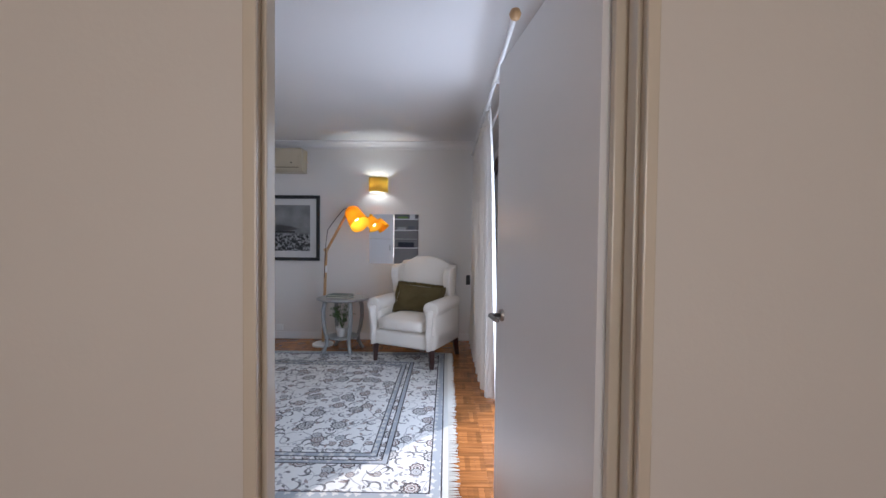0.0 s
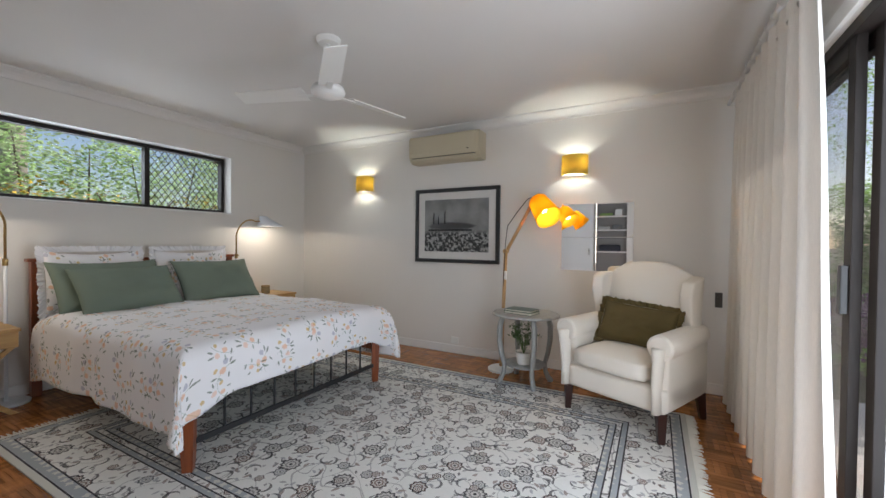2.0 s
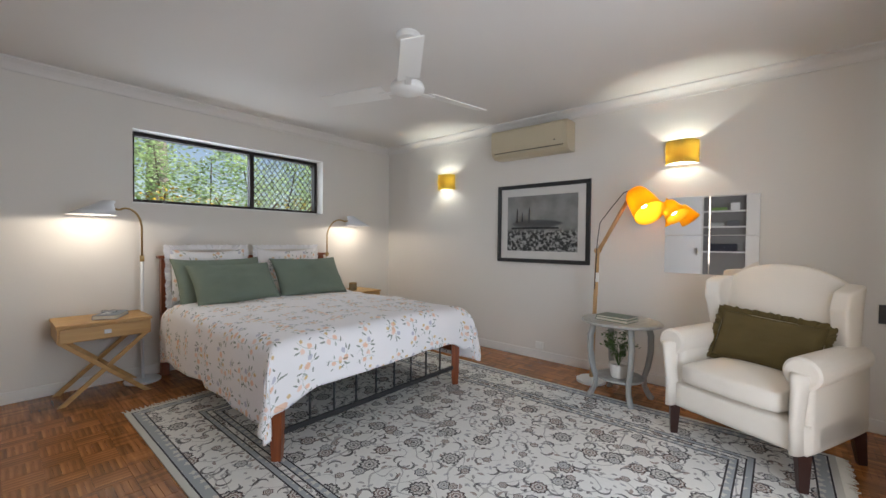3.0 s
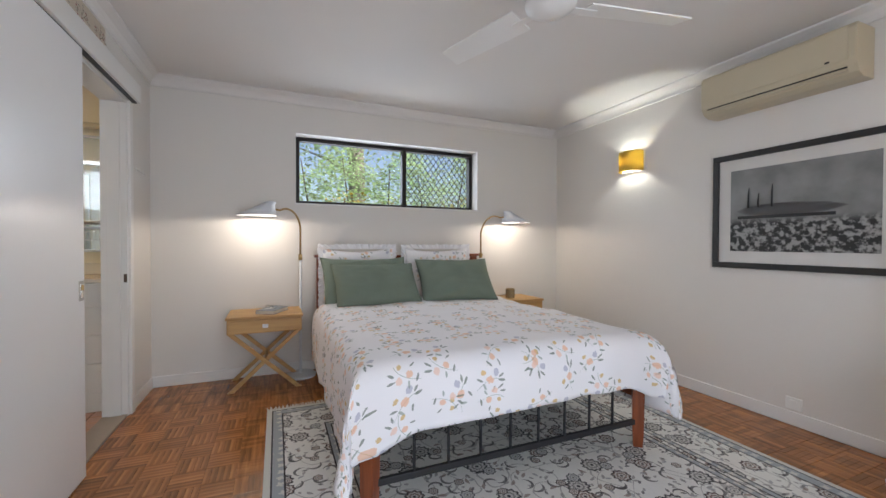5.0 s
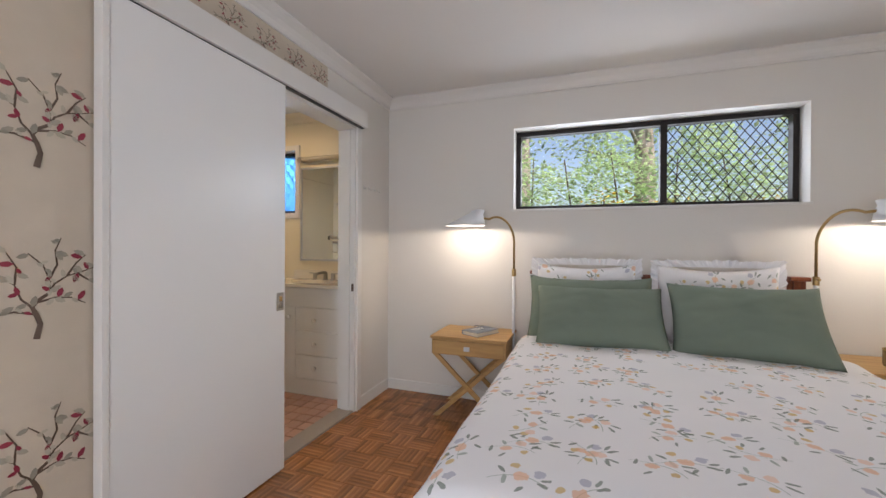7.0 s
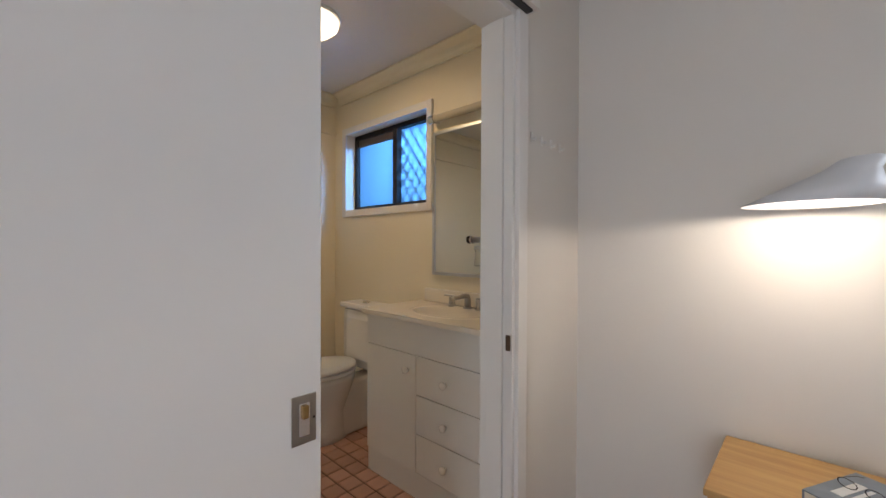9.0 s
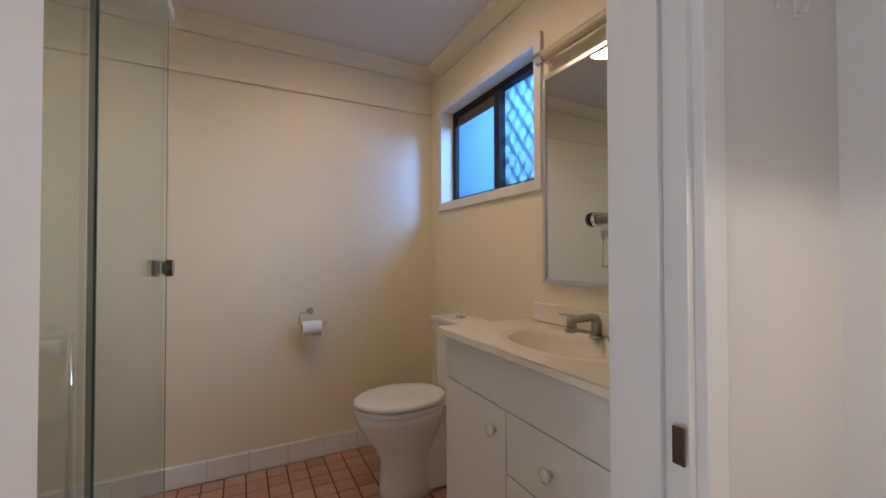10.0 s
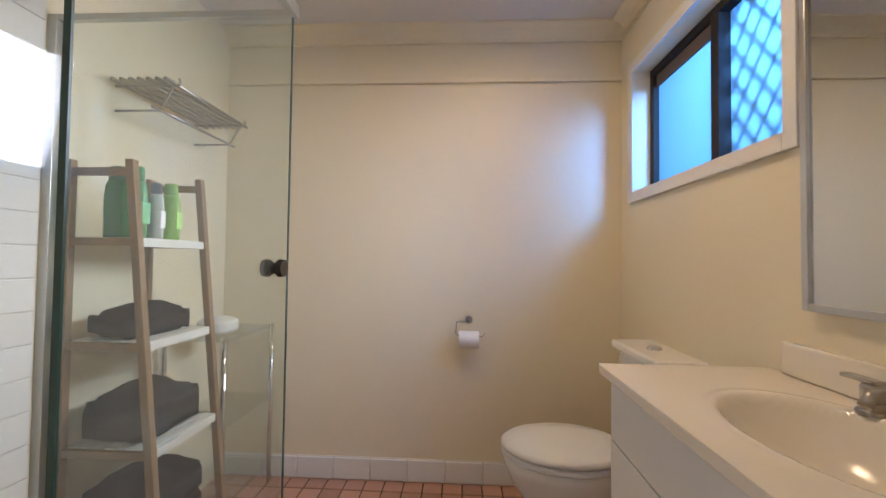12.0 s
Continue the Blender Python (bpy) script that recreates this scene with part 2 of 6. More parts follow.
def cloth_floral(name):
    """White cotton printed with scattered sprigs: a bent stem, dark leaves, peach, yellow and grey-blue flowers."""
    m = mat(name, (0.80, 0.79, 0.80), 0.9, bump=0.25, bscale=500)
    g = Nodes(m)
    uv = m.node_tree.nodes.new("ShaderNodeTexCoord").outputs["UV"]
    col = g.mix(g.noise(uv, 3.0), (0.79, 0.78, 0.80), (0.85, 0.83, 0.84))
    grain = g.math("MULTIPLY", g.math("SUBTRACT", g.noise(uv, 75.0, 2.0), 0.5), 2.4)
    peach, blush, mauve, ochre, green, slate = (0.80, 0.46, 0.28), (0.82, 0.57, 0.46), (0.42, 0.42, 0.52), (0.62, 0.40, 0.09), (0.12, 0.16, 0.12), (0.28, 0.34, 0.29)

    def spot(u, v, cu, cv, turn, long, wide):
        """A soft-edged oval printed at one place of the sprig."""
        c, s = math.cos(turn), math.sin(turn)
        a, b = g.math("SUBTRACT", u, cu), g.math("SUBTRACT", v, cv)
        p = g.math("ADD", g.math("MULTIPLY", a, c / long), g.math("MULTIPLY", b, s / long))
        q = g.math("SUBTRACT", g.math("MULTIPLY", b, c / wide), g.math("MULTIPLY", a, s / wide))
        d = g.math("ADD", g.math("MULTIPLY", p, p), g.math("MULTIPLY", q, q))
        return g.math("LESS_THAN", g.math("ADD", d, grain), 1.0)

    sprigs = [
        (5.2, 0.55, 3.0, (0.0, 0.0), [(0.0, 0.0, 0.3, 0.024, 0.020, peach), (0.035, 0.045, 1.2, 0.020, 0.017, mauve), (-0.045, 0.03, 0.5, 0.016, 0.013, ochre), (0.075, 0.01, 0.1, 0.022, 0.007, green), (0.07, 0.035, 0.7, 0.020, 0.006, green),
                                      (-0.03, -0.04, 2.2, 0.020, 0.007, slate), (-0.065, -0.01, 2.8, 0.020, 0.006, green), (0.03, -0.045, 1.3, 0.018, 0.006, green)]),
        (4.9, 0.55, 5.0, (3.7, 1.9), [(0.0, 0.03, 0.0, 0.020, 0.017, blush), (-0.015, -0.03, 0.6, 0.019, 0.016, peach), (0.05, -0.01, 2.0, 0.014, 0.012, ochre), (0.03, 0.065, 1.0, 0.022, 0.006, green), (0.055, 0.045, 0.4, 0.020, 0.006, green),
                                     (-0.05, 0.0, 2.6, 0.018, 0.006, slate), (-0.055, -0.055, 2.2, 0.020, 0.006, green), (0.01, -0.07, 1.6, 0.016, 0.005, green)]),
    ]
    for scale, keep, spin, (dx, dy), ovals in sprigs:
        x, y, r1, r2 = g.cells(g.shift(uv, dx, dy), scale, 0.55)
        t = g.math("MULTIPLY", r1, spin)
        cs, sn = g.math("COSINE", t), g.math("SINE", t)
        u = g.math("ADD", g.math("MULTIPLY", x, cs), g.math("MULTIPLY", y, sn))
        v = g.math("SUBTRACT", g.math("MULTIPLY", y, cs), g.math("MULTIPLY", x, sn))
        on = g.math("LESS_THAN", r2, keep + 0.25)
        # bent stem
        bend = g.math("ADD", g.math("SUBTRACT", v, g.math("MULTIPLY", u, 0.5)), g.math("MULTIPLY", g.math("MULTIPLY", u, u), 6.0))
        stem = g.math("MULTIPLY", g.math("LESS_THAN", g.math("ABSOLUTE", bend), 0.0013), g.math("LESS_THAN", g.math("ABSOLUTE", u), 0.06))
        col = g.mix(g.math("MULTIPLY", g.math("MULTIPLY", stem, on), 0.7), col, slate)
        for cu, cv, turn, long, wide, c in ovals:
            col = g.mix(g.math("MULTIPLY", g.math("MULTIPLY", spot(u, v, cu * 0.8, cv * 0.8, turn, long * 0.78, wide * 0.8), on), 0.74), col, c)
    m.node_tree.links.new(col, m.node_tree.nodes["Principled BSDF"].inputs["Base Color"])
    return m


def rug_wool(name, w, h):
    """Cream wool with vines and rosettes in grey and brown, and a banded border; the origin is its centre."""
    m = mat(name, (0.7, 0.68, 0.62), 0.95, bump=0.5, bscale=420, spec=0.1)
    g = Nodes(m)
    p = m.node_tree.nodes.new("ShaderNodeTexCoord").outputs["Object"]
    x, y = g.xy(p)
    dx = g.math("SUBTRACT", w / 2, g.math("ABSOLUTE", x))
    dy = g.math("SUBTRACT", h / 2, g.math("ABSOLUTE", y))
    d = g.math("MINIMUM", dx, dy)
    cream, grey, blue, dark, rust = (0.78, 0.77, 0.74), (0.26, 0.25, 0.245), (0.31, 0.32, 0.335), (0.055, 0.05, 0.055), (0.24, 0.17, 0.15)
    col = g.mix(g.noise(p, 60, 4), (0.68, 0.67, 0.64), cream)
    # curling vines
    bend = g.noise(p, 9.0, 1.0)
    for k, sc, w in ((0.0, 3.6, 0.0075), (5.3, 4.4, 0.006)):
        n = g.math("ADD", g.noise(g.shift(p, k, k), sc, 0.0), g.math("MULTIPLY", bend, 0.10))
        line = g.math("LESS_THAN", g.math("ABSOLUTE", g.math("SUBTRACT", n, 0.55)), w)
        col = g.mix(g.math("MULTIPLY", line, 0.6), col, grey)
    # hooked tendrils
    for i, sc in enumerate((7.0, 8.5)):
        x1, y1, r1, r2 = g.cells(g.shift(p, 1.3 + 3 * i, 2.2 * i), sc, 0.8)
        dd = g.math("SQRT", g.math("ADD", g.math("MULTIPLY", x1, x1), g.math("MULTIPLY", y1, y1)))
        an = g.math("SINE", g.math("ADD", g.math("ARCTAN2", y1, x1), g.math("MULTIPLY", r1, 6.28)))
        hook = g.math("LESS_THAN", g.math("ABSOLUTE", g.math("SUBTRACT", dd, 0.034)), g.math("MULTIPLY", g.math("ADD", an, 0.15), 0.006))
        col = g.mix(g.math("MULTIPLY", g.math("MULTIPLY", hook, g.math("LESS_THAN", r2, 0.6)), 0.8), col, dark)
    for i, (sc, lo, wi, c) in enumerate([(15, 0.019, 0.008, grey), (14, 0.022, 0.009, rust), (17, 0.015, 0.007, dark), (16, 0.018, 0.008, blue), (21, 0.012, 0.007, grey)]):
        col = g.mix(g.math("MULTIPLY", g.leaf(g.shift(p, 2.1 * i, 1.3 * i), sc, lo, wi, 0.27), 0.75), col, c)
    # rosettes of ringed petals
    for i, (sc, r, c, k, pet) in enumerate([(3.4, 0.058, grey, 0.8, 11), (4.0, 0.048, rust, 0.55, 9), (5.2, 0.036, blue, 0.45, 8), (6.5, 0.026, rust, 0.45, 6)]):
        on, q, r1 = g.flower(g.shift(p, 4 + 1.9 * i, 0.7 * i), sc, r, k, 0.6, pet, 0.09)
        ring = g.math("GREATER_THAN", g.math("SINE", g.math("MULTIPLY", q, 17.0)), 0.0)
        col = g.mix(on, col, g.mix(ring, (0.58, 0.56, 0.53), c))
        for lo, hi in ((0.86, 1.01), (0.0, 0.14)):
            rim = g.math("MULTIPLY", g.math("MULTIPLY", on, g.math("GREATER_THAN", q, lo)), g.math("LESS_THAN", q, hi))
            col = g.mix(rim, col, dark)
    # bands of the border
    small, q, _ = g.flower(p, 17, 0.02, 0.9, 0.25, 4)
    band = g.mix(small, (0.36, 0.38, 0.40), (0.60, 0.59, 0.55))
    for lo, hi in ((0.035, 0.095), (0.34, 0.375), (0.41, 0.45)):
        on = g.math("MULTIPLY", g.math("GREATER_THAN", d, lo), g.math("LESS_THAN", d, hi))
        col = g.mix(on, col, band)
        for e in (lo, hi):
            col = g.mix(g.math("LESS_THAN", g.math("ABSOLUTE", g.math("SUBTRACT", d, e)), 0.004), col, dark)
    col = g.mix(g.math("LESS_THAN", d, 0.03), col, (0.60, 0.59, 0.54))
    m.node_tree.links.new(col, m.node_tree.nodes["Principled BSDF"].inputs["Base Color"])
    return m


WALL = mat("wall_paint", (0.70, 0.665, 0.62), 0.55, vary=0.03, scale=1.5, bump=0.12, bscale=60)
HALLWALL = mat("hall_paint", (0.66, 0.62, 0.55), 0.6, vary=0.03, scale=1.5, bump=0.15, bscale=60)
CEIL = mat("ceiling_paint", (0.72, 0.69, 0.66), 0.8, vary=0.03, scale=1.2, bump=0.1, bscale=50)
BATHWALL = mat("bath_paint", (0.79, 0.70, 0.52), 0.45, vary=0.03, scale=2.0, bump=0.15, bscale=40)
TRIM = mat("trim_gloss", (0.74, 0.72, 0.69), 0.3, vary=0.03, scale=5, bump=0.06, bscale=30)
HALLTRIM = mat("hall_trim_gloss", (0.62, 0.55, 0.43), 0.25, vary=0.05, scale=5, bump=0.08, bscale=30)
DOORWHITE = mat("door_white", (0.80, 0.79, 0.78), 0.3, vary=0.02, scale=2, bump=0.05, bscale=25)
PAPER = mat("wallpaper_beige", (0.58, 0.49, 0.39), 0.65, vary=0.06, scale=14, bump=0.2, bscale=300)
STEM = mat("motif_stem", (0.13, 0.085, 0.06), 0.6)
MLEAF = mat("motif_leaf", (0.40, 0.355, 0.28), 0.5, island=0.25)
MBUD = mat("motif_bud", (0.30, 0.035, 0.06), 0.5)
PARQ = wood("parquet", (0.19, 0.066, 0.017), (0.44, 0.172, 0.048), 0.22, 0, 14, rand=0.30)
PARQJ = wood("parquet_rest", (0.19, 0.066, 0.017), (0.44, 0.172, 0.048), 0.22, 0, 14, island=0.30)
BED = wood("bed_wood", (0.15, 0.036, 0.014), (0.29, 0.078, 0.026), 0.3, 2, 14)
OAK = wood("pale_oak", (0.44, 0.24, 0.085), (0.57, 0.345, 0.13), 0.45, 1, 12)
LAMPWOOD = wood("lamp_wood", (0.40, 0.22, 0.09), (0.55, 0.33, 0.15), 0.45, 2, 20)
GREYWOOD = wood("grey_paint_wood", (0.26, 0.26, 0.25), (0.36, 0.36, 0.34), 0.5, 2, 10)
LADDER = wood("ladder_wood", (0.22, 0.13, 0.07), (0.34, 0.21, 0.12), 0.5, 2, 20)
DARKLEG = mat("dark_leg", (0.035, 0.013, 0.010), 0.3, vary=0.3)
IRON = mat("black_iron", (0.02, 0.02, 0.022), 0.45)
BRONZE = mat("bronze_frame", (0.022, 0.017, 0.015), 0.5, vary=0.2, spec=0.25)
CHROME = mat("chrome", (0.75, 0.75, 0.76), 0.12, 1.0)
BRUSHED = mat("brushed_nickel", (0.42, 0.40, 0.37), 0.3, 1.0)
BRASS = mat("brass", (0.42, 0.28, 0.12), 0.35, 1.0)
LINEN = mat("chair_linen", (0.72, 0.67, 0.60), 0.95, vary=0.05, scale=4, bump=0.35, bscale=350, spec=0.2)
OLIVE = mat("olive_velvet", (0.088, 0.062, 0.018), 0.9, vary=0.2, scale=8, bump=0.3, bscale=300)
SAGE = mat("sage_linen", (0.185, 0.225, 0.18), 0.95, vary=0.12, scale=5, bump=0.3, bscale=300, spec=0.2)
SHEET = mat("sage_sheet", (0.16, 0.20, 0.15), 0.95, vary=0.08)
FLORAL = cloth_floral("floral_cotton")
CURTAIN = cloth_shade("curtain_voile", (0.78, 0.73, 0.67), 0.10)
PLASTIC = mat("white_plastic", (0.78, 0.77, 0.74), 0.35, vary=0.02)
CREAMPL = mat("aged_cream_plastic", (0.52, 0.45, 0.32), 0.4, vary=0.04)
BLACKPL = mat("black_plastic", (0.02, 0.02, 0.02), 0.4)
CERAMIC = mat("white_ceramic", (0.80, 0.77, 0.72), 0.12, vary=0.02)
VANWHITE = mat("vanity_white", (0.74, 0.72, 0.68), 0.35, vary=0.02)
BASIN = mat("cream_cultured_marble", (0.80, 0.73, 0.62), 0.15, vary=0.02)
MIRROR = mat("mirror_silver", (0.9, 0.9, 0.9), 0.02, 1.0, vary=0.0)
GLASS = glass("clear_glass")
SHGLASS = glass("shower_glass", (0.965, 0.99, 0.972), 0.0, 0.018)
FROST = cloth_shade("frosted_glass", (0.42, 0.62, 0.72), 0.9)
TERRA = mat("terracotta_tile", (0.50, 0.27, 0.19), 0.35, vary=0.12, scale=9, bump=0.1, bscale=40, rand=0.14)
GROUT = mat("dark_grout", (0.13, 0.075, 0.05), 0.9, vary=0.2)
WTILE = mat("white_tile", (0.76, 0.75, 0.72), 0.3, vary=0.03, rand=0.03)
WGROUT = mat("pale_grout", (0.66, 0.64, 0.59), 0.9)
SCONCE = cloth_shade("sconce_fabric", (0.66, 0.50, 0.14), 0.5)
ORANGE = cloth_shade("orange_shade", (0.95, 0.60, 0.04), 0.55)
LAMPIN = mat("lamp_lining", (0.85, 0.83, 0.78), 0.6)
WHITEMETAL = mat("white_metal", (0.70, 0.71, 0.73), 0.4)
BULB = glow("lit_bulb", (1.0, 0.86, 0.6), 12)
CONCRETE = mat("concrete", (0.55, 0.54, 0.52), 0.85, vary=0.12, scale=3, bump=0.4, bscale=60)
SOIL = mat("soil", (0.07, 0.05, 0.035), 0.95, vary=0.3, bump=0.6, bscale=30)
TOWEL = mat("charcoal_towel", (0.016, 0.015, 0.020), 1.0, vary=0.25, scale=30, bump=0.9, bscale=260, spec=0.1)

# ---- mesh helpers ----


def box(bm, x0, x1, y0, y1, z0, z1):
    v = [bm.verts.new((x, y, z)) for z in (z0, z1) for y in (y0, y1) for x in (x0, x1)]
    for f in ((0, 2, 3, 1), (4, 5, 7, 6), (0, 1, 5, 4), (2, 6, 7, 3), (0, 4, 6, 2), (1, 3, 7, 5)):
        bm.faces.new([v[i] for i in f])
    return bm


def tube(bm, pts, radii, seg=12, cap=True, flat=1.0):
    """A swept round bar along points, with a radius for each; flat squeezes its second axis."""
    if not isinstance(radii, (list, tuple)):
        radii = [radii] * len(pts)
    pts = [Vector(p) for p in pts]
    rings, ref = [], None
    for i, p in enumerate(pts):
        d = (pts[min(i + 1, len(pts) - 1)] - pts[max(i - 1, 0)]).normalized()
        if ref is None:
            ref = d.cross(Vector((0, 0, 1)) if abs(d.z) < 0.9 else Vector((1, 0, 0))).normalized()
        a = (ref - d * ref.dot(d)).normalized()
        ref = a
        b = d.cross(a)
        rings.append([bm.verts.new(p + radii[i] * (math.cos(6.28318 * k / seg) * a + flat * math.sin(6.28318 * k / seg) * b)) for k in range(seg)])
    for r, s in zip(rings, rings[1:]):
        for k in range(seg):
            bm.faces.new((r[k], r[(k + 1) % seg], s[(k + 1) % seg], s[k]))
    if cap:
        bm.faces.new(rings[0][::-1])
        bm.faces.new(rings[-1])
    return bm


def lathe(bm, profile, seg=32, x=0.0, y=0.0, sx=1.0, sy=1.0, arc=6.28318530718):
    """A turned shape: radius and height pairs about an upright axis."""
    full = arc > 6.28
    n = seg if full else seg + 1
    rings = [[bm.verts.new((x + sx * r * math.cos(arc * k / seg), y + sy * r * math.sin(arc * k / seg), z)) for k in range(n)] for r, z in profile]
    for r, s in zip(rings, rings[1:]):
        for k in range(seg):
            bm.faces.new((r[k], r[(k + 1) % n], s[(k + 1) % n], s[k]))
    bmesh.ops.remove_doubles(bm, verts=bm.verts, dist=1e-5)
    return bm


def grid(bm, nu, nv, f, uv=None):
    """A sheet of points f(u, v), u and v from 0 to 1; uv gives the cloth's own metres."""
    vs = [[bm.verts.new(f(i / nu, j / nv)) for j in range(nv + 1)] for i in range(nu + 1)]
    layer = bm.loops.layers.uv.verify() if uv else None
    for i in range(nu):
        for j in range(nv):
            fc = bm.faces.new((vs[i][j], vs[i + 1][j], vs[i + 1][j + 1], vs[i][j + 1]))
            if uv:
                for lp, (a, b) in zip(fc.loops, ((i, j), (i + 1, j), (i + 1, j + 1), (i, j + 1))):
                    lp[layer].uv = uv(a / nu, b / nv)
    return bm


def B(*boxes):
    bm = bmesh.new()
    for b in boxes:
        box(bm, *b)
    return bm


def mesh_of(name, bm, material, bevel=0.0, smooth=False, seg=2, thick=0.0):
    bmesh.ops.recalc_face_normals(bm, faces=bm.faces)
    if bevel:
        bmesh.ops.bevel(bm, geom=bm.edges[:], offset=bevel, segments=seg, affect="EDGES", profile=0.6, clamp_overlap=True)
    if thick:
        bmesh.ops.solidify(bm, geom=bm.faces[:], thickness=thick)
    me = bpy.data.meshes.new(name)
    bm.to_mesh(me)
    bm.free()
    if smooth:
        me.shade_smooth()
    me.materials.append(material)
    return me


def part(name, bm, material, parent=None, label="", bevel=0.0, smooth=False, seg=2, thick=0.0):
    ob = new(name, mesh_of(name, bm, material, bevel, smooth, seg, thick))
    if parent:
        ob.parent = parent
    return tagged(ob, label)


def piece(name, me, parent, at, rz=0.0):
    ob = new(name, me)
    ob.parent = parent
    ob.location = at
    ob.rotation_euler = (0, 0, rz)
    return ob


def thing(name, x, y, z, rz, label, category, group=""):
    ob = new(name)
    ob.empty_display_size = 0.05
    ob.matrix_world = pose(x, y, z, 0, 0, rz)
    return tagged(ob, label, category, group)


def setting(name, bm, material, label, category, bevel=0.0, smooth=False):
    return tagged(part(name, bm, material, None, "", bevel, smooth), label, category, "", "structure")


def leaf_cloud(bm, count, size, where, droop=0.6):
    """Many single leaves: where() gives a place."""
    for _ in range(count):
        p = Vector(where())
        a = random.uniform(0, 6.283)
        d = Vector((math.cos(a), math.sin(a), random.uniform(-droop, droop))).normalized()
        s = d.cross(Vector((random.uniform(-0.6, 0.6), random.uniform(-0.6, 0.6), 1))).normalized()
        ln = size * random.uniform(0.6, 1.3)
        w = ln * 0.28
        up = d.cross(s) * ln * 0.08
        vs = [bm.verts.new(q) for q in (p, p + d * ln * 0.45 + s * w + up, p + d * ln, p + d * ln * 0.45 - s * w + up)]
        bm.faces.new(vs)
    return bm


def leaf_mat(name, colour):
    """A leaf that lets the sun shine through it."""
    m = mat(name, colour, 0.45, island=0.5)
    nt = m.node_tree
    b = nt.nodes["Principled BSDF"]
    t = nt.nodes.new("ShaderNodeBsdfTranslucent")
    src = b.inputs["Base Color"].links[0].from_socket
    gain = nt.nodes.new("ShaderNodeHueSaturation")
    gain.inputs["Value"].default_value = 1.6
    nt.links.new(src, gain.inputs["Color"])
    nt.links.new(gain.outputs[0], t.inputs[0])
    mx = nt.nodes.new("ShaderNodeMixShader")
    mx.inputs[0].default_value = 0.45
    nt.links.new(b.outputs[0], mx.inputs[1])
    nt.links.new(t.outputs[0], mx.inputs[2])
    nt.links.new(mx.outputs[0], nt.nodes["Material Output"].inputs[0])
    return m

# ---- structure ----
XW, XE, YN, YS, H = -4.27, 0.62, 5.04, 1.10, 2.46
YB, BXW, BXE, BYS, BH = 0.985, -4.30, -2.14, -0.97, 2.45

setting("wall_north", B((XW - 0.25, XE + 0.2, YN, YN + 0.2, -0.1, H + 0.1)), WALL, "off-white painted plaster bedroom wall", "wall")
# window wall with its opening
setting("wall_west", B((XW - 0.25, XW, YB, 2.17, -0.1, H + 0.1), (XW - 0.25, XW, 3.99, YN, -0.1, H + 0.1), (XW - 0.25, XW, 2.17, 3.99, -0.1, 1.50), (XW - 0.25, XW, 2.17, 3.99, 2.125, H + 0.1)), WALL, "off-white painted wall behind the bed", "wall")
# wall with the glass door
setting("wall_east", B((XE, XE + 0.2, YB, 1.30, -0.1, H + 0.1), (XE, XE + 0.2, 4.85, YN, -0.1, H + 0.1), (XE, XE + 0.2, 1.30, 4.85, 2.10, H + 0.1)), WALL, "off-white painted wall round the glass door", "wall")
# wall with the entry door, shelf niche and bathroom door
setting("wall_south", B((XW - 0.25, -3.75, YB, YS, -0.1, H + 0.1), (-3.75, -2.95, YB, YS, 2.09, H + 0.1), (-2.95, -1.06, YB, YS, -0.1, H + 0.1), (-1.06, -0.50, YB, YS, 1.95, H + 0.1), (-1.06, -0.50, YB, YS, -0.1, 0.55),
                         (-1.06, -0.50, YB, YB + 0.02, 0.55, 1.95), (-0.50, -0.295, YB, 1.066, -0.1, H + 0.1), (-0.295, 0.575, YB, YS, 2.07, H + 0.1), (0.575, XE + 0.2, YB, YS, -0.1, H + 0.1)), WALL, "off-white painted wall with two doorways", "wall")
setting("ceiling", B((XW - 0.25, XE + 0.2, YB, YN + 0.2, H, H + 0.12)), CEIL, "flat white painted plaster ceiling", "ceiling")
floor = setting("floor", B((XW, XE, YB, YN, -0.12, -0.006)), PARQ, "warm reddish mosaic parquet floor", "floor")

# hall
setting("wall_hall_face_left", B((-1.5, -0.29, YB - 0.012, YB - 0.002, -0.1, 2.5)), HALLWALL, "beige painted hall wall", "wall")
setting("wall_hall_face_right", B((0.57, 1.7, YB - 0.012, YB - 0.002, -0.1, 2.5)), HALLWALL, "beige painted hall wall", "wall")
setting("wall_hall_face_top", B((-0.29, 0.57, YB - 0.012, YB - 0.002, 2.09, 2.5)), HALLWALL, "beige painted hall wall above the door", "wall")
setting("wall_hall_west", B((-1.6, -1.5, -2.5, YB - 0.012, -0.1, 2.5)), HALLWALL, "beige painted hall wall", "wall")
setting("wall_hall_east", B((1.7, 1.8, -2.5, YB, -0.1, 2.5)), HALLWALL, "beige painted hall wall", "wall")
# unseen end wall; its opening is invented to go with the added lamp
setting("wall_hall_south", B((-1.6, -0.6, -2.6, -2.5, -0.1, 2.5), (0.8, 1.8, -2.6, -2.5, -0.1, 2.5), (-0.6, 0.8, -2.6, -2.5, 2.3, 2.5), (-0.6, 0.8, -2.6, -2.5, -0.1, 0.7)), HALLWALL, "beige painted hall wall with an opening added for the fill lamp", "wall")
setting("ceiling_hall", B((-1.6, 1.8, -2.6, YB, 2.5, 2.6)), CEIL, "white hall ceiling", "ceiling")
setting("floor_hall", B((-1.6, 1.8, -2.6, YB, -0.12, 0.0)), PARQJ, "warm wooden hall floor", "floor")

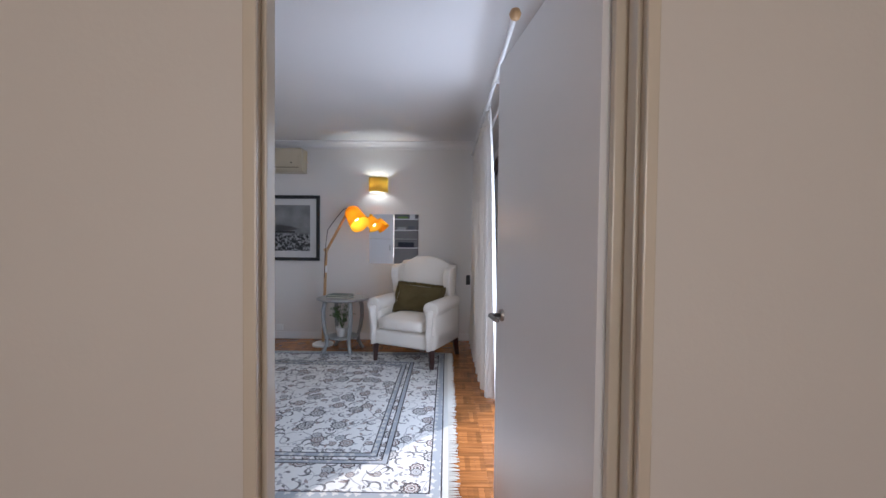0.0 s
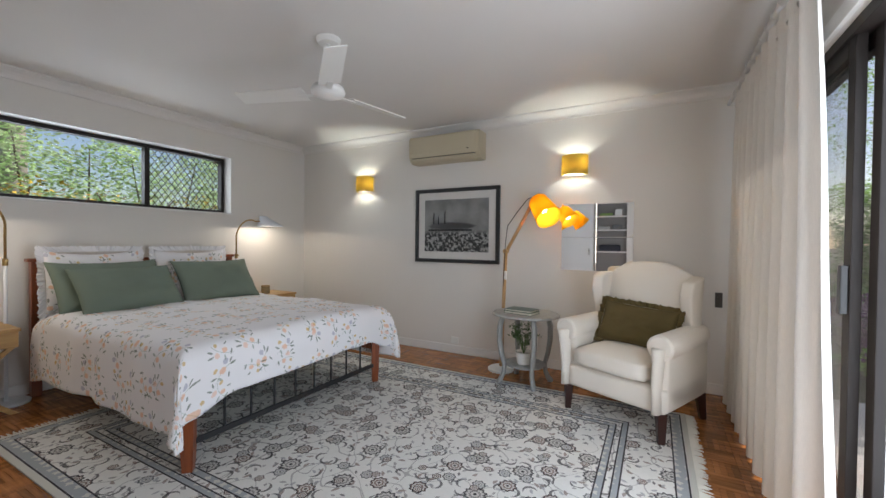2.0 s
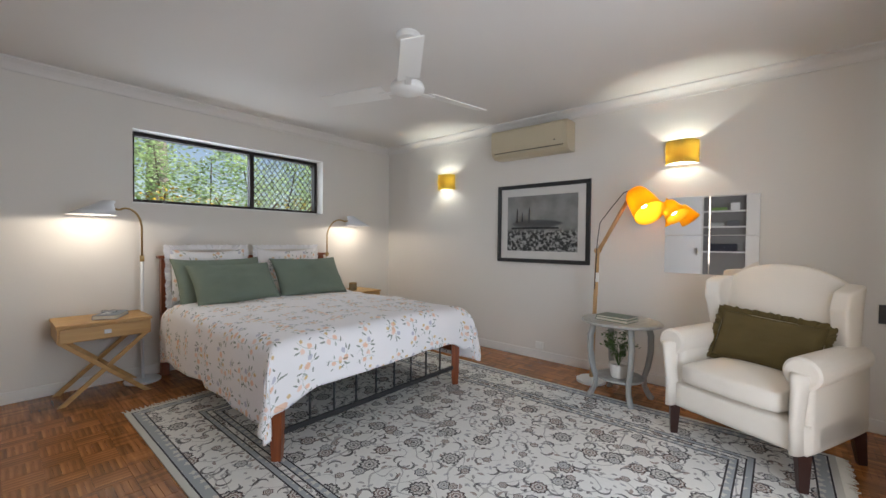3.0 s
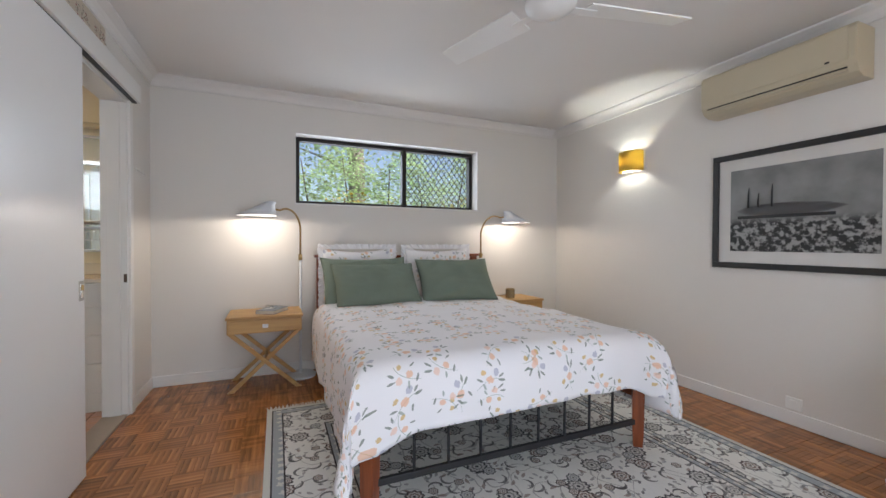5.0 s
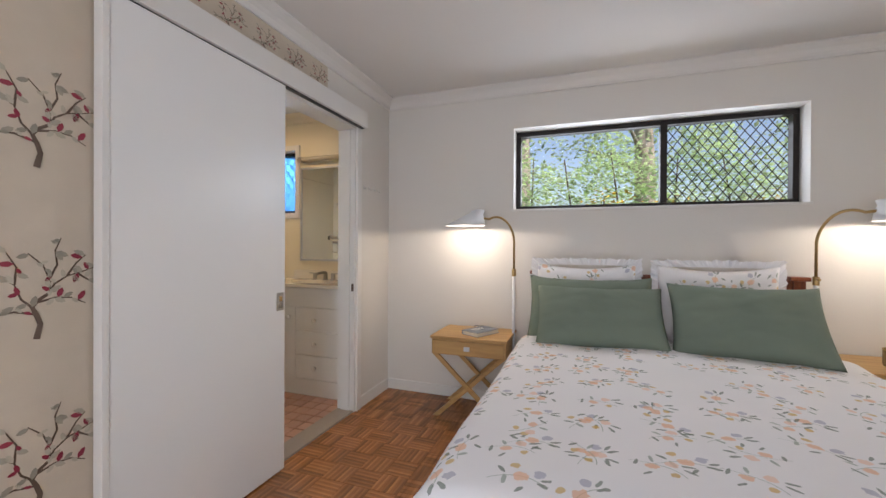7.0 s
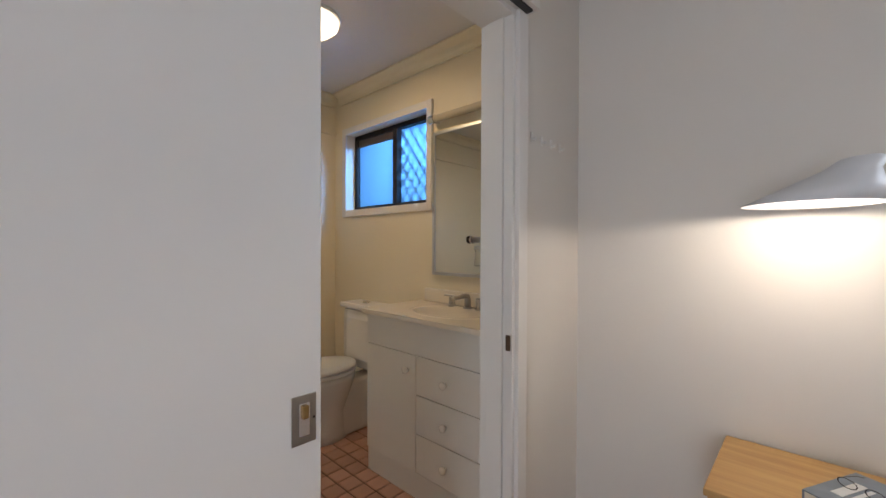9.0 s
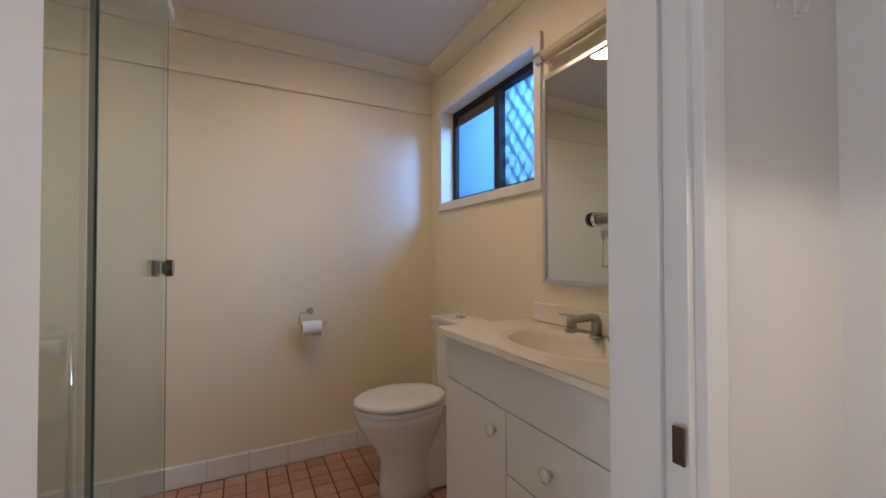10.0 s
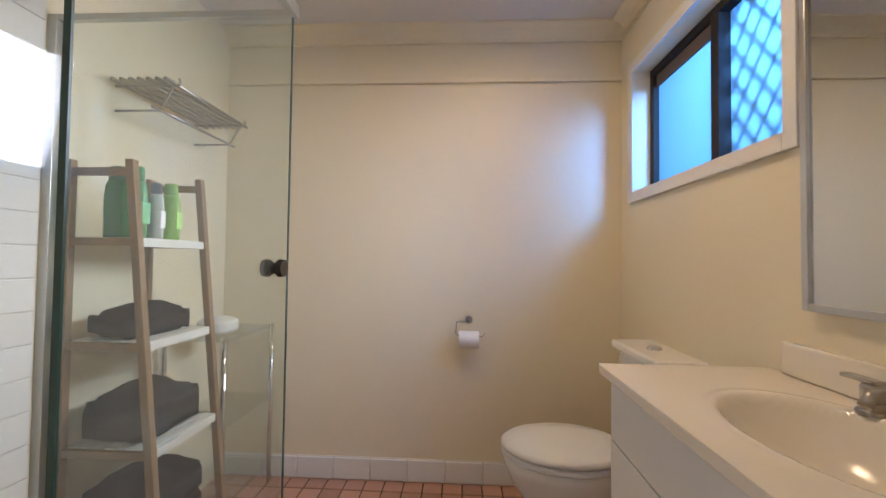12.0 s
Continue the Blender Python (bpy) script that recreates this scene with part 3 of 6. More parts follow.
# bathroom
setting("wall_bath_south", B((BXW - 0.25, BXE + 0.1, BYS - 0.12, BYS, -0.1, BH + 0.1)), BATHWALL, "cream painted bathroom wall", "wall")
setting("wall_bath_west", B((BXW - 0.22, BXW, BYS, -0.80, -0.1, BH + 0.1), (BXW - 0.22, BXW, 0.11, YB, -0.1, BH + 0.1), (BXW - 0.22, BXW, -0.80, 0.11, -0.1, 1.52), (BXW - 0.22, BXW, -0.80, 0.11, 2.12, BH + 0.1)), BATHWALL, "cream painted bathroom wall with a window", "wall")
wall_bath_east = setting("wall_bath_east", B((BXE, BXE + 0.1, BYS, YB, -0.1, BH + 0.1)), BATHWALL, "cream painted bathroom wall, tiled in the shower", "wall")
setting("wall_bath_north", B((BXW, -3.80, YB - 0.012, YB - 0.002, -0.1, BH), (-2.90, BXE, YB - 0.012, YB - 0.002, -0.1, BH), (-3.80, -2.90, YB - 0.012, YB - 0.002, 2.10, BH)), BATHWALL, "cream painted bathroom wall round the doorway", "wall")
setting("ceiling_bath", B((BXW - 0.25, BXE + 0.1, BYS - 0.12, YB, BH, BH + 0.12)), CEIL, "white painted bathroom ceiling", "ceiling")
floor_bath = setting("floor_bath", B((BXW, BXE, BYS, YB, -0.12, -0.008)), GROUT, "small square terracotta tiles with dark grout", "floor")


def cornice(name, x0, x1, y, sign, z, material, label, along="x"):
    """Stepped cornice along one wall."""
    bm = bmesh.new()
    prof = [(0, 0), (0.075, 0), (0.075, -0.012), (0.06, -0.02), (0.035, -0.034), (0.02, -0.052), (0.014, -0.066), (0.014, -0.085), (0, -0.085)]
    ends = []
    for e in (x0, x1):
        ends.append([bm.verts.new((e, y + sign * a, z + b) if along == "x" else (y + sign * a, e, z + b)) for a, b in prof])
    n = len(prof)
    for i in range(n):
        bm.faces.new((ends[0][i], ends[0][(i + 1) % n], ends[1][(i + 1) % n], ends[1][i]))
    bm.faces.new(ends[0][::-1])
    bm.faces.new(ends[1])
    return setting(name, bm, material, label, "cornice")


cornice("trim_cornice_north", XW, XE, YN, -1, H, CEIL, "white stepped plaster cornice")
cornice("trim_cornice_west", YS + 0.002, YN - 0.08, XW, 1, H - 0.002, CEIL, "white stepped plaster cornice", "y")
cornice("trim_cornice_south", XW, XE, YS, 1, H, CEIL, "white stepped plaster cornice")
cornice("trim_cornice_bath_south", BXW, BXE, BYS, 1, BH, BATHWALL, "cream plaster cornice")
cornice("trim_cornice_bath_west", BYS + 0.08, YB - 0.02, BXW, 1, BH - 0.002, BATHWALL, "cream plaster cornice", "y")


def skirting(name, boxes, label="white painted timber skirting board"):
    return setting(name, B(*boxes), TRIM, label, "skirting", 0.003)


skirting("baseboard_north", [(XW + 0.016, XE, YN - 0.014, YN, 0, 0.085)])
skirting("baseboard_west", [(XW, XW + 0.014, YS, YN, 0, 0.085)])
skirting("baseboard_south", [(XW + 0.016, -3.80, YS, YS + 0.014, 0, 0.085), (-2.05, -1.70, YS, YS + 0.014, 0, 0.085)])

# bathroom doorway: lining and architraves
setting("trim_bath_door_lining", B((-3.75, -3.725, YB - 0.02, YS + 0.006, 0, 2.075), (-2.975, -2.95, YB - 0.02, YS + 0.006, 0, 2.075), (-3.75, -2.95, YB - 0.02, YS + 0.006, 2.065, 2.09), (-3.724, -3.712, YB + 0.015, YS - 0.03, 0, 2.06)), TRIM, "white painted door lining", "door frame", 0.002)
setting("trim_bath_architrave", B((-3.80, -3.742, YS, YS + 0.022, 0, 2.085)), TRIM, "white painted architrave", "architrave", 0.004)
setting("trim_bath_threshold", B((-3.725, -2.975, YB - 0.02, YS, -0.004, 0.012)), mat("threshold_stone", (0.32, 0.26, 0.21), 0.5), "grey-brown bathroom threshold strip", "threshold", 0.003)

# entry doorway
setting("trim_entry_lining", B((-0.295, -0.270, YB - 0.016, 1.070, 0, 2.06), (0.556, 0.575, YB - 0.016, YS + 0.004, 0, 2.06), (-0.295, 0.575, YB - 0.016, YS + 0.004, 2.05, 2.075),
                                 (-0.272, -0.258, YB + 0.018, YB + 0.062, 0, 2.05), (0.545, 0.558, YB + 0.018, YB + 0.062, 0, 2.05), (0.524, 0.557, YS - 0.036, YS - 0.010, 0, 2.05), (-0.292, -0.262, YB - 0.022, YB - 0.010, 0, 2.06), (0.548, 0.575, YB - 0.022, YB - 0.010, 0, 2.06)), HALLTRIM, "cream gloss moulded door lining", "door frame", 0.004)
setting("trim_strike_plate", B((-0.272, -0.2665, 1.050, 1.069, 0.82, 0.92)), BRUSHED, "worn steel strike plate on the door jamb", "strike plate", 0.001)
setting("trim_bath_strike", B((-3.712, -3.708, 1.09, 1.108, 0.885, 0.94)), mat("aged_bronze", (0.10, 0.065, 0.045), 0.45, 0.6), "dark strike plate on the bathroom jamb", "strike plate", 0.001)

# floor of fingers laid in squares: the open part by the bathroom piece by piece
finger_mesh = mesh_of("parquet_finger", B((-0.0712, 0.0712, -0.0138, 0.0138, -0.006, 0.0)), PARQ)
SQ = 0.145
near, verts, faces = 0, [], []
for i in range(int((XE - XW) / SQ) + 1):
    for j in range(int((YN - YS) / SQ) + 1):
        cx, cy = XW + (i + 0.5) * SQ, YS + (j + 0.5) * SQ
        if -3.35 < cx < 0.08 and 2.06 < cy < 4.36:
            continue
        picked = -3.75 < cx < -2.55 and cy < 1.82
        for k in range(5):
            o = (k - 2) * 0.029
            across = (i + j) % 2
            x, y = (cx + o, cy) if across else (cx, cy + o)
            if x > XE - 0.02 or y > YN - 0.02:
                continue
            if picked and near < 300:
                piece("parquet_block", finger_mesh, floor, (x, y, 0), radians(90) if across else 0)
                near += 1
            else:
                hx, hy = (0.0138, 0.0712) if across else (0.0712, 0.0138)
                b = len(verts)
                dz = random.uniform(-0.0006, 0)
                verts += [(x + sx * hx, y + sy * hy, z + dz) for z in (-0.006, 0) for sy in (-1, 1) for sx in (-1, 1)]
                faces += [[b + q for q in f] for f in ((4, 5, 7, 6), (0, 1, 5, 4), (2, 6, 7, 3), (0, 4, 6, 2), (1, 3, 7, 5))]
me = bpy.data.meshes.new("parquet_blocks")
me.from_pydata(verts, [], faces)
me.materials.append(PARQJ)
rest = new("parquet_blocks", me)
rest.parent = floor
tagged(rest, "reddish mosaic parquet fingers", "", "", "stuff")

# bathroom floor tiles
tile_mesh = mesh_of("floor_tile", B((-0.0475, 0.0475, -0.0475, 0.0475, -0.008, 0.0)), TERRA, 0.003, seg=1)
for i in range(21):
    for j in range(19):
        x, y = BXE - 0.052 - i * 0.1025, BYS + 0.052 + j * 0.1025
        if x < -3.90 and y > 0.05:
            continue
        if x < BXW + 0.05 or y > YB - 0.03:
            continue
        piece("floor_tile", tile_mesh, floor_bath, (x, y, random.uniform(-0.001, 0.0005)))
sk = setting("baseboard_bath", B((BXW, BXE, BYS, BYS + 0.006, 0, 0.118)), WGROUT, "white tiled skirting along the bathroom wall", "skirting")
sk_mesh = mesh_of("skirting_tile", B((-0.098, 0.098, 0.0, 0.012, 0.004, 0.115)), WTILE, 0.003, seg=1)
for i in range(10):
    piece("skirting_tile", sk_mesh, sk, (BXE - 0.14 - i * 0.2, BYS + 0.004, 0))
tw_mesh = mesh_of("wall_tile", B((-0.006, 0.0, -0.0985, 0.0985, -0.049, 0.049)), WTILE, 0.002, seg=1)
part("tile_bed", B((BXE - 0.004, BXE, 0.0, YB - 0.012, 0, 2.02)), WGROUT, wall_bath_east, "pale tile grout")
for r in range(20):
    for c in range(5):
        y = 0.1 + c * 0.2 + (0.0 if r % 2 else 0.0)
        if y < YB - 0.1:
            piece("wall_tile", tw_mesh, wall_bath_east, (BXE - 0.003, y, 0.052 + r * 0.101))
setting("trim_bath_rail_south", B((BXW + 0.001, BXE, BYS, BYS + 0.022, 2.145, 2.172)), BATHWALL, "cream painted timber wall batten", "trim", 0.005)

# wallpaper panel on the wall between the doors
setting("wall_south_wallpaper", B((-2.95, -1.70, YS, YS + 0.003, 0.0, H - 0.085), (-3.40, -2.95, YS, YS + 0.003, 2.20, H - 0.085)), PAPER, "beige wallpaper with a blossoming branch print", "wallpaper")

# bedroom window


def slider_window(name, x, y0, y1, z0, z1, label, mesh_from, pane, grille, gx=-0.036, step=0.062, wire=0.0035):
    """Dark aluminium sliding window in a wall that faces x, with a diamond security mesh over part."""
    w = thing(name, x, y0, z0, 0, label, "window")
    w["kind"] = "structure"
    Wd, Hh, t = y1 - y0, z1 - z0, 0.035
    part("window_frame", B((-0.04, 0.03, 0, Wd, 0, t), (-0.04, 0.03, 0, Wd, Hh - t, Hh), (-0.04, 0.03, 0, t, t, Hh - t), (-0.04, 0.03, Wd - t, Wd, t, Hh - t)), BRONZE, w, "dark bronze aluminium frame", 0.003)
    mid = mesh_from
    part("mullion", B((-0.03, 0.035, mid - 0.022, mid + 0.022, t, Hh - t)), BRONZE, w, "", 0.003)
    for a, b, dx in ((t, mid - 0.022, 0.0), (mid + 0.022, Wd - t, -0.012)):
        g = part("pane", B((dx - 0.003, dx + 0.003, a, b, t, Hh - t)), pane, w)
        g.visible_shadow = False
    bm = bmesh.new()
    a, b = mid + 0.022, Wd - t
    lo, hi = t, Hh - t
    for sgn in (1, -1):
        k = a - (hi - lo) * 0.8
        while k < b + (hi - lo) * 0.8:
            y_a, z_a, y_b, z_b = k, lo, k + (hi - lo) * 0.75, hi
            pts = []
            for y, z in ((y_a, z_a), (y_b, z_b)):
                pts.append([y, z])
            dy, dz = pts[1][0] - pts[0][0], pts[1][1] - pts[0][1]
            ta, tb = max(0, (a - pts[0][0]) / dy), min(1, (b - pts[0][0]) / dy)
            if tb - ta > 0.02:
                p = [(gx, pts[0][0] + dy * q, (pts[0][1] + dz * q) if sgn > 0 else (hi + lo - pts[0][1] - dz * q)) for q in (ta, tb)]
                tube(bm, p, wire, 5)
            k += step
    part("security_mesh", bm, grille, w, "diamond security grille")
    return w


slider_window("window_1", XW - 0.155, 2.172, 3.988, 1.502, 2.123, "dark bronze sliding window with half a security grille", 1.04, GLASS, BRONZE)
setting("trim_window_sill", B((XW - 0.12, XW + 0.012, 2.16, 4.0, 1.488, 1.5035)), TRIM, "white painted window sill", "window sill", 0.003)
setting("trim_bath_window_casing", B((BXW, BXW + 0.018, -0.845, -0.795, 1.475, 2.165), (BXW, BXW + 0.018, 0.105, 0.15, 1.475, 2.165), (BXW, BXW + 0.018, -0.795, 0.105, 2.115, 2.165), (BXW, BXW + 0.018, -0.795, 0.105, 1.475, 1.525)), TRIM, "white painted timber window casing", "window casing", 0.003)
slider_window("window_2", BXW - 0.10, -0.798, 0.108, 1.522, 2.118, "dark framed frosted sliding window behind a grille", 0.50, FROST, BRONZE, -0.021, 0.085, 0.0055)

part("blind_roll", B((0.004, 0.016, 0.036, 0.477, 0.505, 0.56)), mat("blind_brown", (0.10, 0.075, 0.065), 0.8), bpy.data.objects["window_2"], "brown rolled blind", 0.003)

# glass sliding door to the garden
gd = thing("door_1", 0.70, 1.30, 0.0, 0, "dark bronze aluminium sliding glass door, half open", "glass door")
gd["kind"] = "structure"
part("track_frame", B((-0.06, 0.06, 0, 3.55, -0.02, 0.02), (-0.06, 0.06, 0, 3.55, 2.05, 2.10), (-0.06, 0.06, 0, 0.05, 0.02, 2.05), (-0.06, 0.06, 3.50, 3.55, 0.02, 2.05)), BRONZE, gd, "", 0.003)
for x, y0, y1 in ((-0.03, 2.10, 3.50), (0.02, 2.02, 3.42)):
    sash = part("sash", B((x - 0.018, x + 0.018, y0, y0 + 0.07, 0.02, 2.05), (x - 0.018, x + 0.018, y1 - 0.07, y1, 0.02, 2.05), (x - 0.018, x + 0.018, y0 + 0.07, y1 - 0.07, 0.02, 0.10), (x - 0.018, x + 0.018, y0 + 0.07, y1 - 0.07, 1.98, 2.05)), BRONZE, gd, "", 0.003)
    pn = part("pane", B((x - 0.003, x + 0.003, y0 + 0.07, y1 - 0.07, 0.10, 1.98)), GLASS, sash)
    pn.visible_shadow = False
part("door_latch", B((-0.075, -0.048, 2.11, 2.145, 0.92, 1.12)), BLACKPL, gd, "black latch handle", 0.005)
part("wool_seal", B((0.04, 0.047, 2.03, 2.04, 0.05, 2.02)), PLASTIC, gd, "pale brush seal")

# ---- doors of the rooms ----
# sliding bathroom door on a face track
sd = thing("sliding_door", -2.96, 1.118, 0.008, 0, "white flush sliding bathroom door, half open on its track", "door")
part("leaf", B((0, 0.84, 0, 0.036, 0, 2.07)), DOORWHITE, sd, "", 0.003)
pull = part("flush_pull", B((0.012, 0.062, 0.036, 0.0385, 0.86, 0.955)), BRUSHED, sd, "brushed steel flush pull", 0.001)
part("recess", B((0.026, 0.048, 0.038, 0.040, 0.875, 0.94)), CHROME, pull, "", 0.001)
part("snib", B((0.031, 0.043, 0.039, 0.046, 0.91, 0.935)), BRASS, pull, "brown thumb turn", 0.002)
part("screw", B((0.0155, 0.0195, 0.038, 0.040, 0.905, 0.909)), IRON, pull)
part("edge_strip", B((0.84, 0.862, -0.006, 0.040, 0, 2.07)), TRIM, sd, "white timber edge", 0.002)
setting("trim_pelmet", B((-3.80, -2.02, YS + 0.003, 1.168, 2.085, 2.20)), TRIM, "white painted pelmet board over the sliding track", "pelmet", 0.003)
setting("trim_track", B((-3.78, -2.04, 1.125, 1.15, 2.078, 2.0845)), IRON, "dark metal sliding track", "track")

# entry door, wide open
ed = thing("entry_door", 0.545, 1.105, 0.012, 9.6, "white flush entry door, wide open into the bedroom", "door")
part("leaf", B((-0.038, -0.002, 0.004, 0.84, 0, 2.03)), DOORWHITE, ed, "", 0.002)
rose = part("rose", tube(bmesh.new(), [(-0.038, 0.745, 0.925), (-0.050, 0.745, 0.925)], [0.027, 0.025], 24), BRUSHED, ed, "round nickel rose", smooth=False)
part("lever", tube(bmesh.new(), [(-0.048, 0.745, 0.925), (-0.088, 0.745, 0.925), (-0.096, 0.735, 0.925), (-0.098, 0.63, 0.925)], [0.010, 0.010, 0.010, 0.009], 12), BRUSHED, rose, "brushed nickel lever", smooth=True)
for z in (0.25, 1.0, 1.78):
    part("hinge", tube(bmesh.new(), [(0.002, -0.004, z), (0.002, -0.004, z + 0.09)], 0.005, 10), BRUSHED, ed, "steel butt hinge")

# shelf niche and cupboard door that the mirror tiles show
niche = thing("built_in_shelves", -1.06, YB + 0.02, 0.55, 0, "shallow built-in wardrobe shelves with folded things", "shelves")
part("back", B((0.0, 0.56, 0.0, 0.004, 0, 1.4)), mat("niche_grey", (0.20, 0.19, 0.18), 0.8), niche)
for z in (0.02, 0.5, 0.9, 1.15):
    part("shelf", B((0.002, 0.558, 0.004, 0.092, z, z + 0.02)), TRIM, niche, "", 0.002)
for x, z, w, h, c in ((0.08, 0.92, 0.2, 0.06, (0.4, 0.4, 0.38)), (0.32, 0.92, 0.16, 0.09, (0.14, 0.14, 0.15)), (0.1, 1.17, 0.22, 0.05, (0.2, 0.3, 0.1)), (0.36, 1.17, 0.12, 0.12, (0.7, 0.7, 0.68)), (0.1, 0.52, 0.36, 0.12, (0.03, 0.03, 0.04))):
    tagged(part("folded_cloth", B((-1.06 + x, -1.06 + x + w, YB + 0.03, YB + 0.1, 0.55 + z, 0.55 + z + h)), mat("folded_cloth", c, 0.9), None, "", 0.02), "folded cloth lying on a built-in shelf", "folded cloth")
cd = thing("wardrobe_door", -1.69, YS, 0.0, 0, "white flush wardrobe door", "wardrobe door")
part("leaf", B((0, 0.62, 0.002, 0.02, 0.02, 2.05)), DOORWHITE, cd, "", 0.002)
part("handle", B((0.55, 0.57, 0.02, 0.045, 1.0, 1.12)), BRUSHED, cd, "steel bar handle", 0.003)

# ---- wallpaper branches ----


def branch_motif():
    bm = bmesh.new()
    random.seed(4)

    def strip(pts, w0, w1, y=0.0015):
        n = len(pts)
        prev = None
        for i, (x, z) in enumerate(pts):
            a, b = pts[max(0, i - 1)], pts[min(n - 1, i + 1)]
            dx, dz = b[0] - a[0], b[1] - a[1]
            L = math.hypot(dx, dz) or 1
            w = w0 + (w1 - w0) * i / (n - 1)
            cur = (bm.verts.new((x - dz / L * w, y, z + dx / L * w)), bm.verts.new((x + dz / L * w, y, z - dx / L * w)))
            if prev:
                bm.faces.new((prev[0], prev[1], cur[1], cur[0]))
            prev = cur
    trunk = [(0.0, 0.0), (-0.004, 0.02), (-0.009, 0.045), (0.0, 0.075), (0.010, 0.098), (-0.004, 0.118), (-0.03, 0.137)]
    strip(trunk, 0.0085, 0.0045)
    arms = [[(-0.03, 0.137), (-0.043, 0.165), (-0.075, 0.188), (-0.11, 0.198), (-0.155, 0.215)], [(-0.004, 0.112), (-0.045, 0.122), (-0.085, 0.118), (-0.125, 0.095)],
            [(-0.03, 0.137), (-0.032, 0.18), (-0.015, 0.225), (0.02, 0.262)], [(0.010, 0.098), (0.035, 0.125), (0.05, 0.17), (0.09, 0.20)], [(0.0, 0.075), (0.05, 0.09), (0.09, 0.085), (0.13, 0.11)],
            [(-0.03, 0.18), (-0.05, 0.225), (-0.045, 0.27), (-0.06, 0.31)], [(-0.075, 0.188), (-0.10, 0.23), (-0.125, 0.255)], [(0.05, 0.17), (0.045, 0.22), (0.07, 0.27)], [(-0.10, 0.197), (-0.135, 0.17), (-0.16, 0.165)]]
    for a in arms:
        strip(a, 0.0036, 0.0014)
    stem = mesh_of("branch_motif", bm, STEM)
    lf, bd = bmesh.new(), bmesh.new()
    for a in arms:
        for (x0, z0), (x1, z1) in zip(a, a[1:]):
            for k in range(2):
                t = random.random()
                x, z = x0 + (x1 - x0) * t, z0 + (z1 - z0) * t
                ang = random.uniform(0, 6.283)
                big = random.uniform(0.02, 0.036)
                tgt = bd if random.random() < 0.2 else lf
                c, s = math.cos(ang), math.sin(ang)
                vs = [tgt.verts.new((x + big * (u * c - v * s), 0.002, z + big * (u * s + v * c))) for u, v in ((0, 0), (0.35, 0.24), (0.75, 0.2), (1, 0), (0.75, -0.2), (0.35, -0.24))]
                tgt.faces.new(vs)
    return stem, mesh_of("motif_leaves", lf, MLEAF), mesh_of("motif_buds", bd, MBUD)


m_stem, m_leaf, m_bud = branch_motif()
wp = bpy.data.objects["wall_south_wallpaper"]
spots = [(-1.955, z) for z in (0.40, 0.923, 1.446, 1.969)] + [(x, 2.235) for x in (-3.30, -3.08, -2.86, -2.64, -2.42, -2.20)]
for x, z in spots:
    top = z > 2.2
    st = piece("branch_motif", m_stem, wp, (x, YS + 0.003, z - (0.022 if top else 0)))
    st.scale = (0.62, 1, 0.46) if top else (1.0, 1, 1.0)
    for nm, me in (("motif_leaves", m_leaf), ("motif_buds", m_bud)):
        piece(nm, me, st, (0, 0, 0))

# ---- rug ----
RW, RH = 3.60, 2.50
rug = thing("rug", -1.64, 3.20, 0.001, 0, "cream wool oriental rug with grey vines and a fringe", "rug")


def rug_top(u, v):
    x, y = (u - 0.5) * RW, (v - 0.5) * RH
    return (x, y, 0.009 + 0.0012 * noise.noise((x * 2, y * 2, 0)))


part("wool_face", grid(bmesh.new(), 40, 30, rug_top), rug_wool("rug_wool", RW, RH), rug, smooth=True)
part("edge", B((-RW / 2, RW / 2, -RH / 2, RH / 2, 0, 0.007)), mat("rug_edge", (0.5, 0.48, 0.44), 0.95), rug)
FR = mat("fringe_cotton", (0.62, 0.59, 0.52), 0.95)
for sx in (-1, 1):
    bm = bmesh.new()
    for k in range(200):
        y = -RH / 2 + RH * (k + 0.5) / 200
        d = random.uniform(-0.012, 0.012)
        x0 = sx * RW / 2
        tube(bm, [(x0, y, 0.005), (x0 + sx * 0.03, y + d * 0.5, 0.005), (x0 + sx * random.uniform(0.045, 0.065), y + d, 0.003)], [0.0045, 0.004, 0.0025], 4, False)
    tagged(part("fringe", bm, FR, rug, "cream knotted fringe"), kind="stuff")

# ---- bed ----
BX0, BX1, BY0, BY1 = -4.20, -2.10, 2.335, 3.92
bed = thing("bed", BX0, BY0, 0, 0, "dark red timber queen bed with a black iron foot rail", "bed")
L, Wd = BX1 - BX0, BY1 - BY0
for y in (0.0, Wd - 0.06):
    part("headboard_post", B((0, 0.06, y, y + 0.06, 0, 1.02)), BED, bed, "", 0.005)
    part("post_cap", B((-0.012, 0.072, y - 0.02, y + 0.08, 1.02, 1.045)), BED, bed, "", 0.005)
    part("foot_leg", tube(bmesh.new(), [(L - 0.035, y + 0.03, 0), (L - 0.035, y + 0.03, 0.12), (L - 0.035, y + 0.03, 0.46)], [0.034, 0.042, 0.046], 4), BED, bed, "", 0.003)
    part("side_rail", B((0.06, L - 0.06, y + 0.018, y + 0.042, 0.28, 0.40)), BED, bed, "", 0.004)
part("headboard_rail", B((0.012, 0.045, 0.06, Wd - 0.06, 0.93, 1.035)), BED, bed, "", 0.006)
part("headboard_rail", B((0.012, 0.045, 0.06, Wd - 0.06, 0.45, 0.55)), BED, bed, "", 0.006)
for k in range(9):
    part("headboard_slat", B((0.02, 0.038, 0.16 + k * 0.15, 0.20 + k * 0.15, 0.55, 0.93)), BED, bed, "", 0.003)
part("foot_rail", B((L - 0.045, L - 0.025, 0.06, Wd - 0.06, 0.135, 0.165)), IRON, bed, "black iron rail", 0.003)
